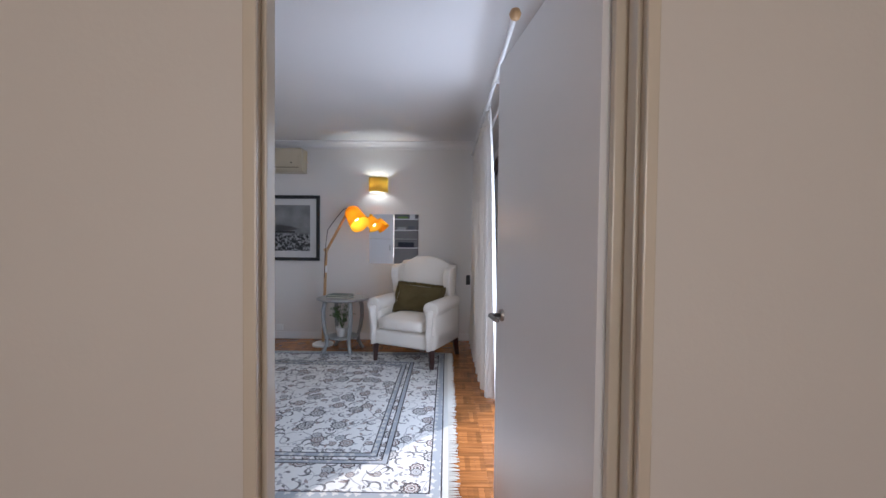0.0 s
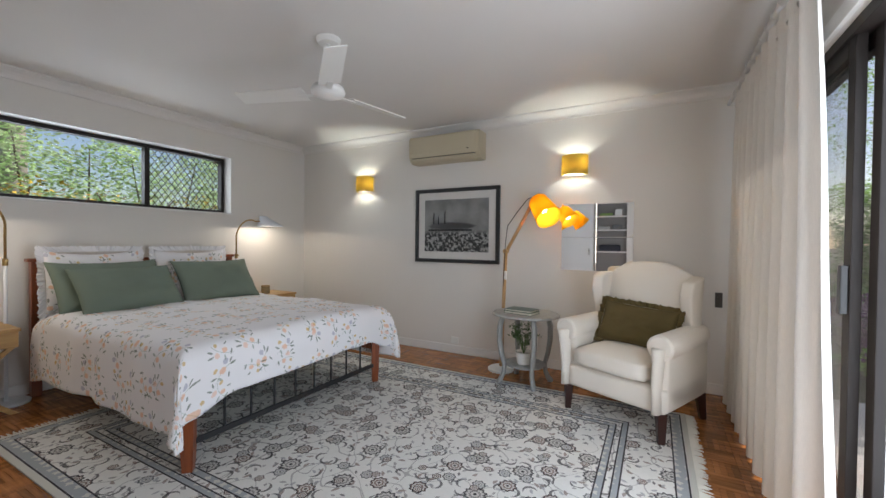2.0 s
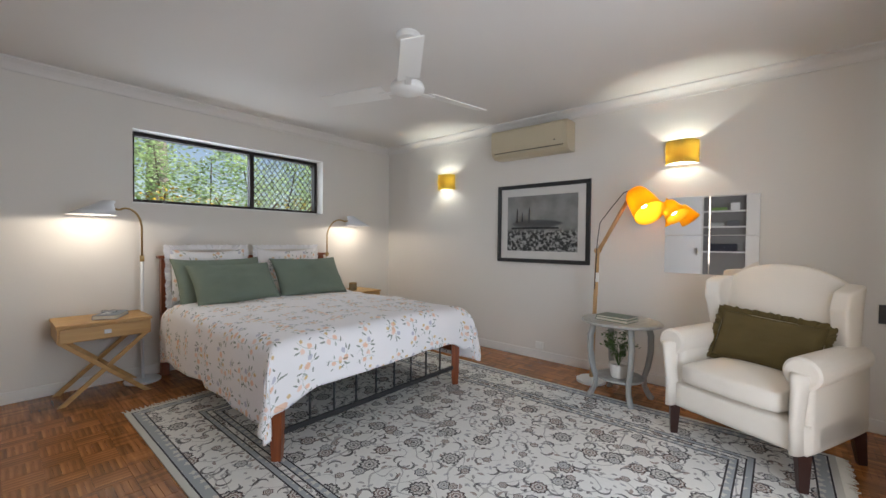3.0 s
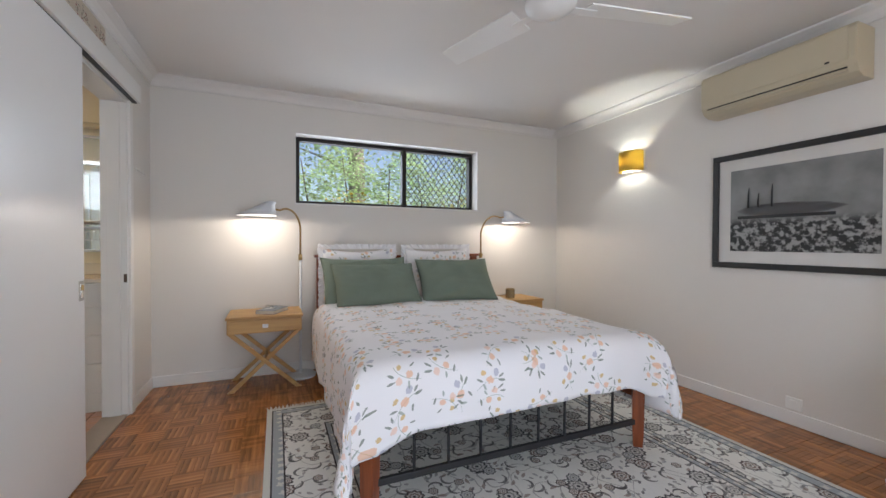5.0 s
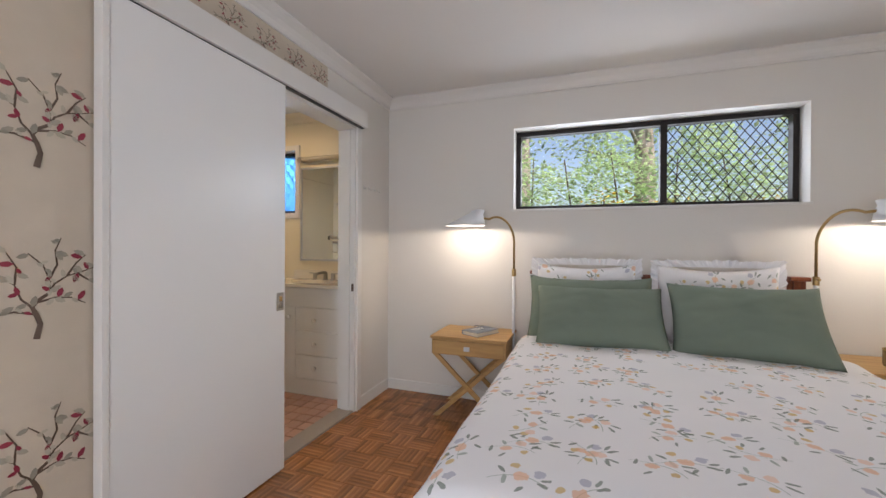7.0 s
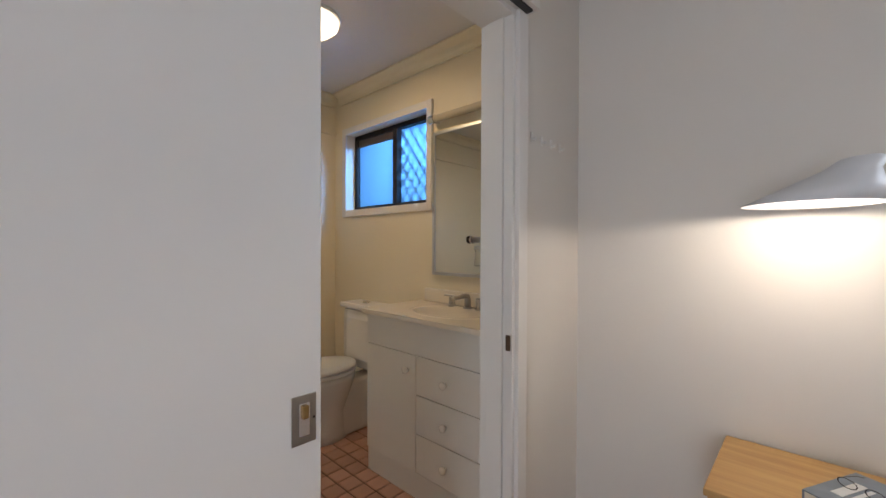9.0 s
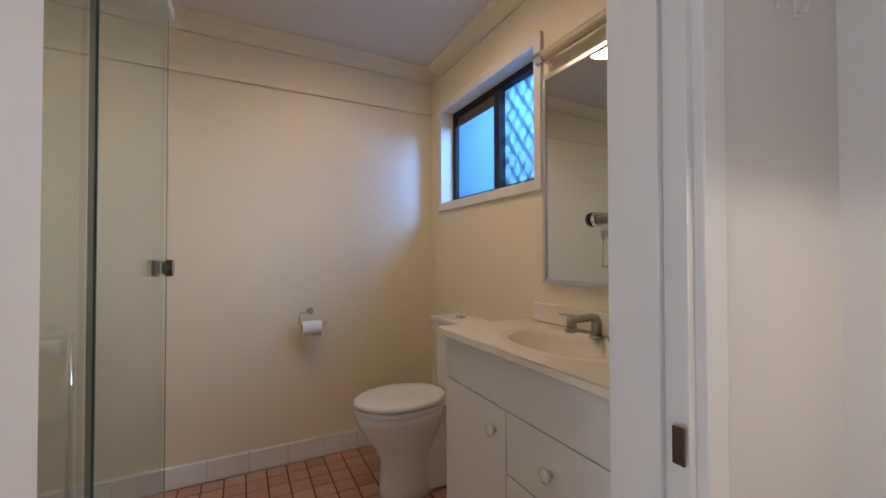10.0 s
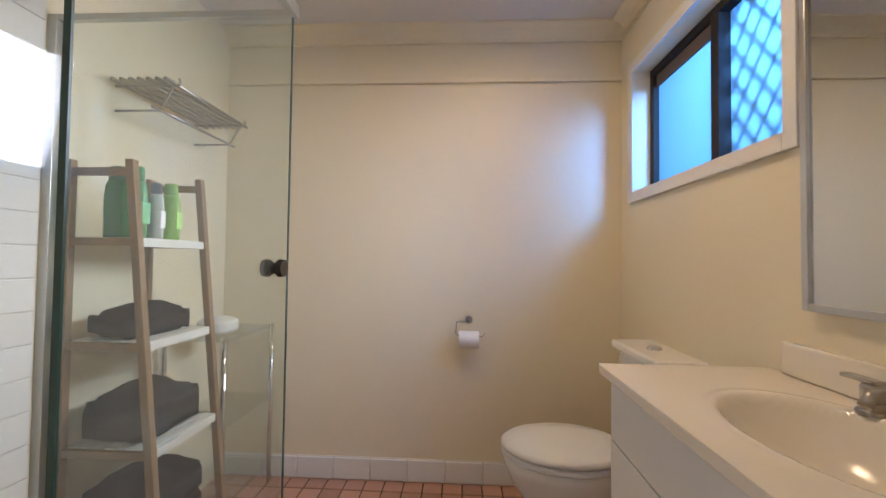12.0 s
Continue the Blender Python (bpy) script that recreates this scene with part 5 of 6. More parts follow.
# plant in a white pot
pl = thing("potted_plant", -1.02, 4.50, 0.168, 0, "small leafy green plant in a white pot", "plant")
part("pot", lathe(bmesh.new(), [(0, 0), (0.05, 0), (0.055, 0.01), (0.07, 0.10), (0.074, 0.105), (0.066, 0.105), (0.06, 0.085), (0, 0.085)], 28), CERAMIC, pl, "white pot", smooth=False)
PLANT = mat("plant_leaf", (0.07, 0.13, 0.035), 0.5, island=0.4)
bm, sb = bmesh.new(), bmesh.new()
random.seed(11)
for k in range(26):
    a, r, hgt = random.uniform(0, 6.283), random.uniform(0.03, 0.14), random.uniform(0.08, 0.27)
    tip = (r * math.cos(a), r * math.sin(a), 0.09 + hgt)
    mid = (tip[0] * 0.4, tip[1] * 0.4, 0.09 + hgt * 0.7)
    tube(sb, [(0, 0, 0.08), mid, tip], 0.0015, 5)
    leaf_cloud(bm, 16, 0.028, lambda: [q + random.uniform(-0.018, 0.018) + (w - q) * random.random() * 0.6 for q, w in zip(tip, mid)], 0.7)
tagged(part("stem_tangle", sb, PLANT, pl), kind="stuff")
tagged(part("leaf_mass", bm, PLANT, pl, "small green leaves"), kind="stuff")

# candle jar on the far bedside table
cj = thing("candle_jar", -4.02, 4.25, 0.585, 0, "brown patterned glass candle jar on the bedside table", "candle jar")
part("jar", lathe(bmesh.new(), [(0, 0), (0.042, 0), (0.046, 0.012), (0.046, 0.085), (0.042, 0.09), (0.04, 0.085), (0.04, 0.05), (0, 0.05)], 24), mat("amber_jar", (0.30, 0.22, 0.12), 0.25, vary=0.5, scale=60), cj)
part("rim", lathe(bmesh.new(), [(0.043, 0.084), (0.048, 0.086), (0.047, 0.094), (0.042, 0.093)], 24), BRASS, cj, "metal rim")

# ---- wing armchair ----
ch = thing("wing_armchair", -0.165, 4.30, 0, -24.5, "cream linen wing armchair with rolled arms", "armchair")


def cushion_box(x0, x1, y0, y1, z0, z1, r=0.04, puff=0.02):
    bm = B((x0, x1, y0, y1, z0, z1))
    bmesh.ops.subdivide_edges(bm, edges=bm.edges[:], cuts=5, use_grid_fill=True)
    cx, cy, cz = (x0 + x1) / 2, (y0 + y1) / 2, (z0 + z1) / 2
    for v in bm.verts:
        a, b, c = (v.co.x - cx) / (x1 - x0) * 2, (v.co.y - cy) / (y1 - y0) * 2, (v.co.z - cz) / (z1 - z0) * 2
        v.co.z += puff * c * (1 - a * a) * (1 - b * b)
        v.co.y += puff * 0.6 * b * (1 - a * a) * (1 - c * c)
        e = [abs(a), abs(b), abs(c)]
        n = sum(1 for q in e if q > 0.99)
        if n >= 2:
            k = r * (0.3 if n == 2 else 0.42)
            v.co -= Vector((math.copysign(k, a) if e[0] > 0.99 else 0, math.copysign(k, b) if e[1] > 0.99 else 0, math.copysign(k, c) if e[2] > 0.99 else 0))
    return bm


part("seat_base", cushion_box(-0.36, 0.36, -0.34, 0.30, 0.19, 0.345, 0.02, 0.008), LINEN, ch, smooth=True)
part("seat_cushion", cushion_box(-0.255, 0.255, -0.37, 0.20, 0.345, 0.485, 0.05, 0.022), LINEN, ch, "loose seat cushion", smooth=True)


def chair_back(u, v):
    x = (u - 0.5) * 0.56
    z = 0.42 + v * 0.62 - 0.09 * abs(2 * u - 1) ** 2.5 * v
    y = 0.19 + v * 0.13 - 0.035 * math.cos((u - 0.5) * 3.0) * math.sin(v * 3.0)
    return (x, y, z)


bk = part("backrest", grid(bmesh.new(), 20, 20, chair_back), LINEN, ch, "padded back", smooth=True)
sol = bk.modifiers.new("thickness", "SOLIDIFY")
sol.thickness, sol.offset = 0.12, 1
bv = bk.modifiers.new("round", "BEVEL")
bv.width, bv.segments, bv.limit_method = 0.045, 4, "ANGLE"
for s in (-1, 1):
    bm = B((s * 0.26, s * 0.36, -0.31, 0.30, 0.19, 0.56)) if s > 0 else B((-0.36, -0.26, -0.31, 0.30, 0.19, 0.56))
    part("arm_panel", bm, LINEN, ch, "", 0.03, True, 3)
    part("arm_roll", tube(bmesh.new(), [(s * 0.325, -0.345, 0.585), (s * 0.325, -0.335, 0.585), (s * 0.325, -0.1, 0.59), (s * 0.325, 0.22, 0.605)], [0.066, 0.078, 0.078, 0.07], 24), LINEN, ch, "rolled arm", smooth=False, bevel=0.0)
    part("arm_front", tube(bmesh.new(), [(s * 0.315, -0.335, 0.20), (s * 0.312, -0.34, 0.36), (s * 0.322, -0.345, 0.50), (s * 0.325, -0.342, 0.585)], [0.052, 0.05, 0.058, 0.072], 16, True, 0.5), LINEN, ch, smooth=True)
    bm = bmesh.new()

    def wing(u, v):
        return (s * (0.275 + 0.035 * math.sin(u * 2.5) + 0.02 * v), 0.26 - u * (0.23 - 0.05 * abs(v - 0.75) * 2), 0.60 + v * 0.385 - 0.035 * (u ** 3) * v)
    grid(bm, 10, 12, wing)
    wg = part("wing", bm, LINEN, ch, "padded wing", smooth=True)
    so = wg.modifiers.new("thickness", "SOLIDIFY")
    so.thickness, so.offset = 0.085, 0
    bo = wg.modifiers.new("round", "BEVEL")
    bo.width, bo.segments, bo.limit_method = 0.035, 4, "ANGLE"
    for y, w in ((-0.30, 0.0), (0.27, 0.05)):
        part("leg", tube(bmesh.new(), [(s * 0.325, y + w, 0), (s * 0.32, y, 0.195)], [0.026, 0.04], 4), DARKLEG, ch, "dark timber leg", 0.004)
bpy.context.view_layer.update()
pillow("olive_cushion", 0.52, 0.30, 0.13, OLIVE, ch.matrix_world @ pose(0.01, -0.06, 0.488, -22, 3, 3), "olive green velvet lumbar cushion with a ruffled edge", "cushion", 0.028, 0.0)

# ---- curtain ----
cu = thing("curtain", 0.47, 3.12, 0.015, 0, "white voile curtain gathered beside the glass door", "curtain")


def drape(u, v):
    y = u * 1.72 * (0.86 + 0.14 * (1 - v))
    wv = math.sin(u * 62 + 0.8 * math.sin(u * 9)) * (0.018 + 0.032 * (1 - v)) + 0.01 * noise.noise((u * 7, v * 2, 0))
    return (wv + 0.05 * (1 - v) * math.exp(-u * 9) - 0.02 * v, y, v * 2.24)


part("drape", grid(bmesh.new(), 260, 24, drape), CURTAIN, cu, smooth=True)
part("heading_tape", grid(bmesh.new(), 260, 1, lambda u, v: (math.sin(u * 62) * 0.012 - 0.03, u * 1.72 * 0.86, 2.13 + v * 0.07)), CURTAIN, cu, smooth=True)
cr = thing("curtain_rod", 0.44, 1.98, 2.29, 0, "slim white curtain rod with a round wooden finial", "curtain rod")
part("rod", tube(bmesh.new(), [(0, 0, 0), (0, 2.98, 0)], 0.013, 12), TRIM, cr, "white rod", smooth=True)
part("rear_rod", tube(bmesh.new(), [(0.085, 0.06, -0.035), (0.085, 2.92, -0.035)], 0.009, 12), TRIM, cr, "thin white rear rod", smooth=True)
part("finial", lathe(bmesh.new(), [(0, -0.028), (0.02, -0.02), (0.028, 0), (0.02, 0.02), (0, 0.028)], 18, 0, -0.02), LAMPWOOD, cr, "round wooden finial", smooth=True)
for y in (0.7, 2.9):
    part("bracket", B((0.0, 0.18, y - 0.008, y + 0.008, -0.03, -0.014)), TRIM, cr, "", 0.002)
for k in range(14):
    y = 1.16 + k * 0.118
    part("ring", tube(bmesh.new(), [(0.020 * math.cos(t * 0.5236), y, 0.020 * math.sin(t * 0.5236) - 0.004) for t in range(13)], 0.0025, 6, False), TRIM, cr)
setting("trim_door_head", B((XE - 0.02, XE, 1.24, 4.90, 2.10, 2.17), (XE - 0.02, XE, 1.24, 1.30, 0, 2.10)), TRIM, "white painted timber architrave round the glass door", "architrave", 0.003)

# ---- bathroom ----
# vanity
vn = thing("vanity_unit", BXW, 0.06, 0, 0, "white vanity cabinet with one door and four drawers", "vanity")
VL = YB - 0.06 - 0.015
part("carcass", B((0.0, 0.415, 0.012, VL, 0.0, 0.755)), VANWHITE, vn, "", 0.002)
part("end_panel", B((0.0, 0.422, 0.0, 0.012, 0.0, 0.872)), VANWHITE, vn, "", 0.002)
part("fascia", B((0.415, 0.434, 0.006, VL, 0.715, 0.872)), VANWHITE, vn, "", 0.002)
dr = part("door", B((0.415, 0.434, 0.006, 0.40, 0.135, 0.711)), VANWHITE, vn, "", 0.002)
KN = lambda y, z: lathe(bmesh.new(), [(0, 0), (0.008, 0), (0.009, 0.012), (0.018, 0.018), (0.019, 0.026), (0.012, 0.031), (0, 0.032)], 16)


def knob(y, z, parent):
    bm = KN(y, z)
    for v in bm.verts:
        v.co = Vector((0.434 + v.co.z, y + v.co.x, z + v.co.y))
    part("knob", bm, CERAMIC, parent, "white porcelain knob", smooth=True)


knob(0.345, 0.635, dr)
for k in range(3):
    z1 = 0.711 - k * 0.192
    dw = part("drawer", B((0.415, 0.434, 0.404, VL, z1 - 0.188, z1)), VANWHITE, vn, "", 0.002)
    knob(0.60, z1 - 0.094, dw)
part("plinth", B((0.02, 0.425, 0.02, VL, 0.002, 0.131)), VANWHITE, vn)

# moulded top with a bowl
bt = thing("basin_top", BXW, 0.045, 0.873, 0, "cream moulded vanity top with an oval basin", "basin")
TL = YB - 0.045 - 0.014
bcx, bcy, brx, bry = 0.215, 0.44, 0.150, 0.215


def basin(u, v):
    x, y = u * 0.458, -0.0045 + v * (TL + 0.0045)
    q = math.hypot((x - bcx) / brx, (y - bcy) / bry)
    d = 0.0
    if q < 1:
        d = 0.12 * (1 - q ** 2.6) ** 0.8
    rim = 0.004 * math.exp(-((q - 1.08) / 0.06) ** 2)
    return (x, y, 0.032 - d + rim)


bmt = grid(bmesh.new(), 60, 90, basin)
part("top", bmt, BASIN, bt, smooth=True)
part("front_edge", B((0.44, 0.4575, -0.004, TL, 0.005, 0.0305), (0.0, 0.44, -0.004, 0.010, 0.005, 0.0305)), BASIN, bt, "", 0.004)
part("upstand", B((0.0, 0.022, 0.05, TL, 0.033, 0.115)), BASIN, bt, "", 0.008, False, 3)
part("waste", lathe(bmesh.new(), [(0, -0.083), (0.024, -0.083), (0.026, -0.086), (0.026, -0.092)], 20, bcx, bcy), CHROME, bt, "chrome waste")
tp = thing("tapware", BXW + 0.065, 0.045 + bcy, 0.906, 0, "brushed nickel basin spout with two lever taps", "tap")
spt = part("spout", tube(bmesh.new(), [(0, 0, 0), (0, 0, 0.05), (0.006, 0, 0.066), (0.03, 0, 0.072), (0.12, 0, 0.066), (0.125, 0, 0.052)], [0.019, 0.018, 0.017, 0.014, 0.012, 0.011], 16), BRUSHED, tp, smooth=True)
part("spout_flange", lathe(bmesh.new(), [(0, 0), (0.026, 0), (0.024, 0.008), (0, 0.008)], 20), BRUSHED, tp)
for y in (-0.115, 0.08):
    tpb = part("tap_body", lathe(bmesh.new(), [(0, 0), (0.026, 0), (0.025, 0.008), (0.019, 0.012), (0.019, 0.05), (0.015, 0.056), (0, 0.056)], 20, 0, y), BRUSHED, tp)
    part("lever", B((-0.012, 0.012, y - (0.055 if y < 0 else 0.014), y + (0.014 if y < 0 else 0.055), 0.056, 0.064)), BRUSHED, tpb, "", 0.003)

# mirror over the vanity
bmr = thing("bathroom_mirror", BXW, 0.17, 1.075, 0, "aluminium framed bathroom mirror above the vanity", "mirror")
ML, MH = 0.79, 0.87
part("frame", B((0, 0.028, 0, 0.018, 0, MH), (0, 0.028, ML - 0.018, ML, 0, MH), (0, 0.028, 0.018, ML - 0.018, 0, 0.018), (0, 0.028, 0.018, ML - 0.018, MH - 0.018, MH)), mat("satin_aluminium", (0.6, 0.6, 0.6), 0.3, 1.0), bmr, "satin aluminium frame", 0.002)
# silver darkened: the dimmer reflection is put into its colour
part("mirror_glass", B((0.004, 0.02, 0.018, ML - 0.018, 0.018, MH - 0.018)), mat("dimmed_mirror_silver", (0.70, 0.71, 0.69), 0.02, 1.0, vary=0.02), bmr)
ml = thing("mirror_light", BXW, 0.185, 1.985, 0, "tubular mirror light above the mirror, unlit", "mirror light")
part("tube", tube(bmesh.new(), [(0.05, 0.0, 0.03), (0.05, 0.74, 0.03)], 0.022, 18), CREAMPL, ml, "frosted tube", smooth=False)
part("bracket", B((0.0, 0.05, 0.0, 0.02, 0.015, 0.05), (0.0, 0.05, 0.74, 0.76, 0.015, 0.05)), CHROME, ml, "", 0.002)
part("end_cap", tube(bmesh.new(), [(0.05, -0.012, 0.03), (0.05, 0.03, 0.03)], 0.027, 18), CHROME, ml, "chrome end cap")

# toilet
to = thing("toilet", BXW, -0.42, 0, 0, "white ceramic toilet with closed lid and cistern", "toilet")


def loft(bm, rows, seg=36):
    """Rows of centre x, half length, half width, height."""
    rings = []
    for cx, a, b, z in rows:
        rings.append([bm.verts.new((cx + a * math.cos(6.28318 * k / seg) * (1.0 if math.cos(6.28318 * k / seg) > 0 else 0.92), b * math.sin(6.28318 * k / seg), z)) for k in range(seg)])
    for r, s in zip(rings, rings[1:]):
        for k in range(seg):
            bm.faces.new((r[k], r[(k + 1) % seg], s[(k + 1) % seg], s[k]))
    bm.faces.new(rings[0][::-1])
    bm.faces.new(rings[-1])
    return bm


part("bowl", loft(bmesh.new(), [(0.40, 0.155, 0.105, 0), (0.40, 0.15, 0.10, 0.05), (0.40, 0.145, 0.098, 0.17), (0.41, 0.17, 0.12, 0.23), (0.425, 0.21, 0.155, 0.30), (0.43, 0.235, 0.178, 0.36), (0.43, 0.24, 0.182, 0.395)]), CERAMIC, to, smooth=True)
part("trap", B((0.02, 0.36, -0.075, 0.075, 0, 0.36)), CERAMIC, to, "", 0.03, True, 3)
part("seat", loft(bmesh.new(), [(0.43, 0.238, 0.182, 0.398), (0.43, 0.245, 0.188, 0.403), (0.43, 0.245, 0.188, 0.414), (0.43, 0.238, 0.182, 0.418)]), PLASTIC, to, "white seat", smooth=False)
part("lid", loft(bmesh.new(), [(0.43, 0.24, 0.184, 0.422), (0.43, 0.247, 0.19, 0.427), (0.43, 0.247, 0.19, 0.438), (0.43, 0.235, 0.18, 0.447), (0.43, 0.15, 0.11, 0.452)]), PLASTIC, to, "closed white lid", smooth=True)
part("cistern", cushion_box(0.004, 0.17, -0.19, 0.19, 0.40, 0.81, 0.04, 0.0), CERAMIC, to, smooth=False)
part("cistern_lid", B((0.0, 0.182, -0.2, 0.2, 0.811, 0.848)), CERAMIC, to, "", 0.014, False, 3)
part("flush_button", lathe(bmesh.new(), [(0, 0.86), (0.02, 0.86), (0.027, 0.855), (0.028, 0.847)], 20, 0.09, 0), CHROME, to, "chrome flush button")

for ob in to.children:
    if ob.name.split(".")[0] in ("bowl", "seat", "lid"):
        ob.scale = (1.0, 0.93, 1.09)

# toilet roll
th = thing("toilet_roll_holder", -3.50, BYS, 0.80, 0, "chrome toilet roll holder on the wall", "toilet roll holder")
part("rose", tube(bmesh.new(), [(0, 0, 0.065), (0, 0.012, 0.065)], 0.02, 18), BRUSHED, th)
part("wire", tube(bmesh.new(), [(0, 0.01, 0.065), (0, 0.05, 0.062), (0.065, 0.06, 0.06), (0.068, 0.062, 0.0), (0.05, 0.062, -0.012), (-0.07, 0.062, -0.012), (-0.085, 0.062, 0.008)], 0.0035, 8), BRUSHED, th, smooth=True)
tr = thing("toilet_roll", -3.50, BYS + 0.062, 0.772, 0, "white toilet roll on its holder", "toilet roll")
bm = bmesh.new()
tube(bm, [(-0.052, 0, 0), (0.052, 0, 0)], 0.043, 28)
part("paper", bm, mat("tissue", (0.8, 0.79, 0.77), 1.0), tr)
part("core", tube(bmesh.new(), [(-0.0535, 0, 0), (0.0535, 0, 0)], 0.02, 16), mat("card_core", (0.4, 0.3, 0.2), 0.9), tr, "card core")

# ceiling light
bl = thing("ceiling_light", -3.59, -0.05, BH, 0, "round frosted oyster ceiling light, lit", "ceiling light")
part("base", lathe(bmesh.new(), [(0, 0), (0.15, 0), (0.15, -0.02), (0, -0.02)], 36), PLASTIC, bl, "white base")
part("diffuser", lathe(bmesh.new(), [(0.14, -0.02), (0.135, -0.045), (0.10, -0.075), (0.05, -0.09), (0, -0.093)], 36), glow("lit_diffuser", (1.0, 0.84, 0.6), 2.5), bl, "lit frosted dome", smooth=True)
cl = area("ceiling_light_lamp", (-3.59, -0.05, BH - 0.10), (-3.59, -0.05, 0), 0.26, 0.26, 5, (1.0, 0.76, 0.45))
cl.data.shape = "DISK"

# shower screen
DKCHROME = mat("dark_chrome", (0.10, 0.09, 0.08), 0.15, 1.0)
ss = thing("shower_screen", -2.93, 0.0, 0, 0, "clear frameless glass shower screen with a chrome rail", "shower screen")
p1 = part("door_panel", B((-0.005, 0.005, 0.0, 0.652, 0.02, 1.93)), SHGLASS, ss, "hazy clear glass door")
p3 = part("fixed_panel", B((-0.005, 0.005, 0.668, 0.972, 0.02, 1.93)), SHGLASS, ss, "fixed clear glass panel")
p2 = part("return_panel", B((0.0, BXE + 2.93 - 0.03, -0.026, -0.018, 0.02, 1.93)), SHGLASS, ss, "clear glass return panel")
EDGE = mat("glass_edge", (0.012, 0.045, 0.038), 0.3)
part("joint_edge", B((-0.0055, 0.0055, 0.653, 0.657, 0.02, 1.93)), EDGE, p1, "green glass edge")
part("panel_edge", B((-0.002, 0.0, -0.027, -0.017, 0.02, 1.93)), EDGE, p2, "green glass edge")
part("wall_channel", B((BXE + 2.93 - 0.032, BXE + 2.93, -0.036, -0.008, 0.0, 1.95)), mat("channel_alloy", (0.55, 0.56, 0.54), 0.35, 1.0), ss, "satin alloy channel", 0.002)
part("top_channel", B((0.0, BXE + 2.93 - 0.03, -0.032, -0.012, 1.932, 1.952)), bpy.data.materials["channel_alloy"], ss, "", 0.002)
part("stay_rail", B((-0.014, 0.014, -0.04, 0.98, 1.935, 1.975)), bpy.data.materials["channel_alloy"], ss, "satin alloy rail", 0.004)
kb = part("door_knob", tube(bmesh.new(), [(-0.030, 0.06, 1.155), (-0.016, 0.06, 1.155), (-0.005, 0.06, 1.155)], [0.024, 0.026, 0.018], 24), DKCHROME, ss, "dark chrome knob")
part("inner_knob", tube(bmesh.new(), [(0.005, 0.06, 1.155), (0.016, 0.06, 1.155), (0.030, 0.06, 1.155)], [0.018, 0.026, 0.024], 24), DKCHROME, ss, "dark chrome knob")
for o in (p1, p2, p3):
    o.visible_shadow = False

# ladder shelf
ls = thing("ladder_shelf", -2.47, -0.07, 0, 0, "brown ladder shelf with white slatted trays", "shelf")
for y in (0.0, -0.33):
    fp = part("front_post", B((0, 0.028, y - 0.012, y + 0.012, 0, 1.5)), LADDER, ls, "", 0.003)
    for v in fp.data.vertices:
        v.co.x += 0.15 * v.co.z / 1.5 - 0.075
    part("back_post", B((0.285, 0.31, y - 0.012, y + 0.012, 0, 1.5)), LADDER, ls, "", 0.003)
    for z in (0.20, 0.56, 0.905, 1.245, 1.475):
        part("side_rail", B((0.15 * z / 1.5 - 0.055, 0.29, y - 0.009, y + 0.009, z - 0.028, z - 0.002)), LADDER, ls, "", 0.002)
for z in (0.20, 0.56, 0.905, 1.245):
    x0 = 0.15 * z / 1.5 - 0.07
    tray = part("tray", B((x0, x0 + 0.012, -0.318, -0.012, z - 0.03, z)), TRIM, ls, "white tray edge", 0.002)
    for k in range(7):
        xa = x0 + 0.016 + k * (0.28 - x0) / 7
        part("slat", B((xa, xa + (0.28 - x0) / 7 - 0.008, -0.318, -0.012, z - 0.012, z)), TRIM, tray)


def towel(x, y, z, w, d, h, label):
    bm = cushion_box(-w / 2, w / 2, -d / 2, d / 2, 0, h, 0.085, 0.018)
    for v in bm.verts:
        v.co += Vector((0, 0, noise.noise(v.co * 14 + Vector((x, y, z))) * 0.022 if v.co.z > 0.01 else 0))
    t_ = part("folded_towel", bm, TOWEL, None, smooth=True)
    t_.location = (x, y, z)
    tagged(t_, label, "towel", "folded towels")


towel(-2.30, -0.235, 0.905, 0.21, 0.28, 0.085, "folded charcoal towel on the ladder shelf")
towel(-2.32, -0.235, 0.56, 0.26, 0.30, 0.14, "thick folded charcoal towel on the ladder shelf")
towel(-2.33, -0.235, 0.20, 0.28, 0.30, 0.10, "folded charcoal towel low on the ladder shelf")
towel(-2.33, -0.235, 0.30, 0.28, 0.30, 0.10, "folded charcoal towel on top of another")


def bottle(x, y, z, r, h, colour, cap, label):
    b = thing("bottle", x, y, z, 0, label, "bottle", "toiletry bottles")
    part("body", lathe(bmesh.new(), [(0, 0), (r * 0.95, 0), (r, 0.01), (r * 1.02, h * 0.55), (r * 0.9, h * 0.75), (r * 0.7, h * 0.8), (0, h * 0.8)], 20, 0, 0, 1.0, 0.65), mat("bottle_plastic", colour, 0.25), b, smooth=True)
    part("cap", lathe(bmesh.new(), [(0, h * 0.8), (r * 0.72, h * 0.8), (r * 0.7, h * 0.97), (r * 0.6, h), (0, h)], 20, 0, 0, 1.0, 0.65), mat("bottle_cap", cap, 0.3), b, smooth=False)
    part("label_patch", B((-r * 1.03 - 0.0, -r * 0.9, -r * 0.4, r * 0.4, h * 0.2, h * 0.5)), mat("label_patch", tuple(min(1, c * 1.6 + 0.1) for c in colour), 0.5), b)


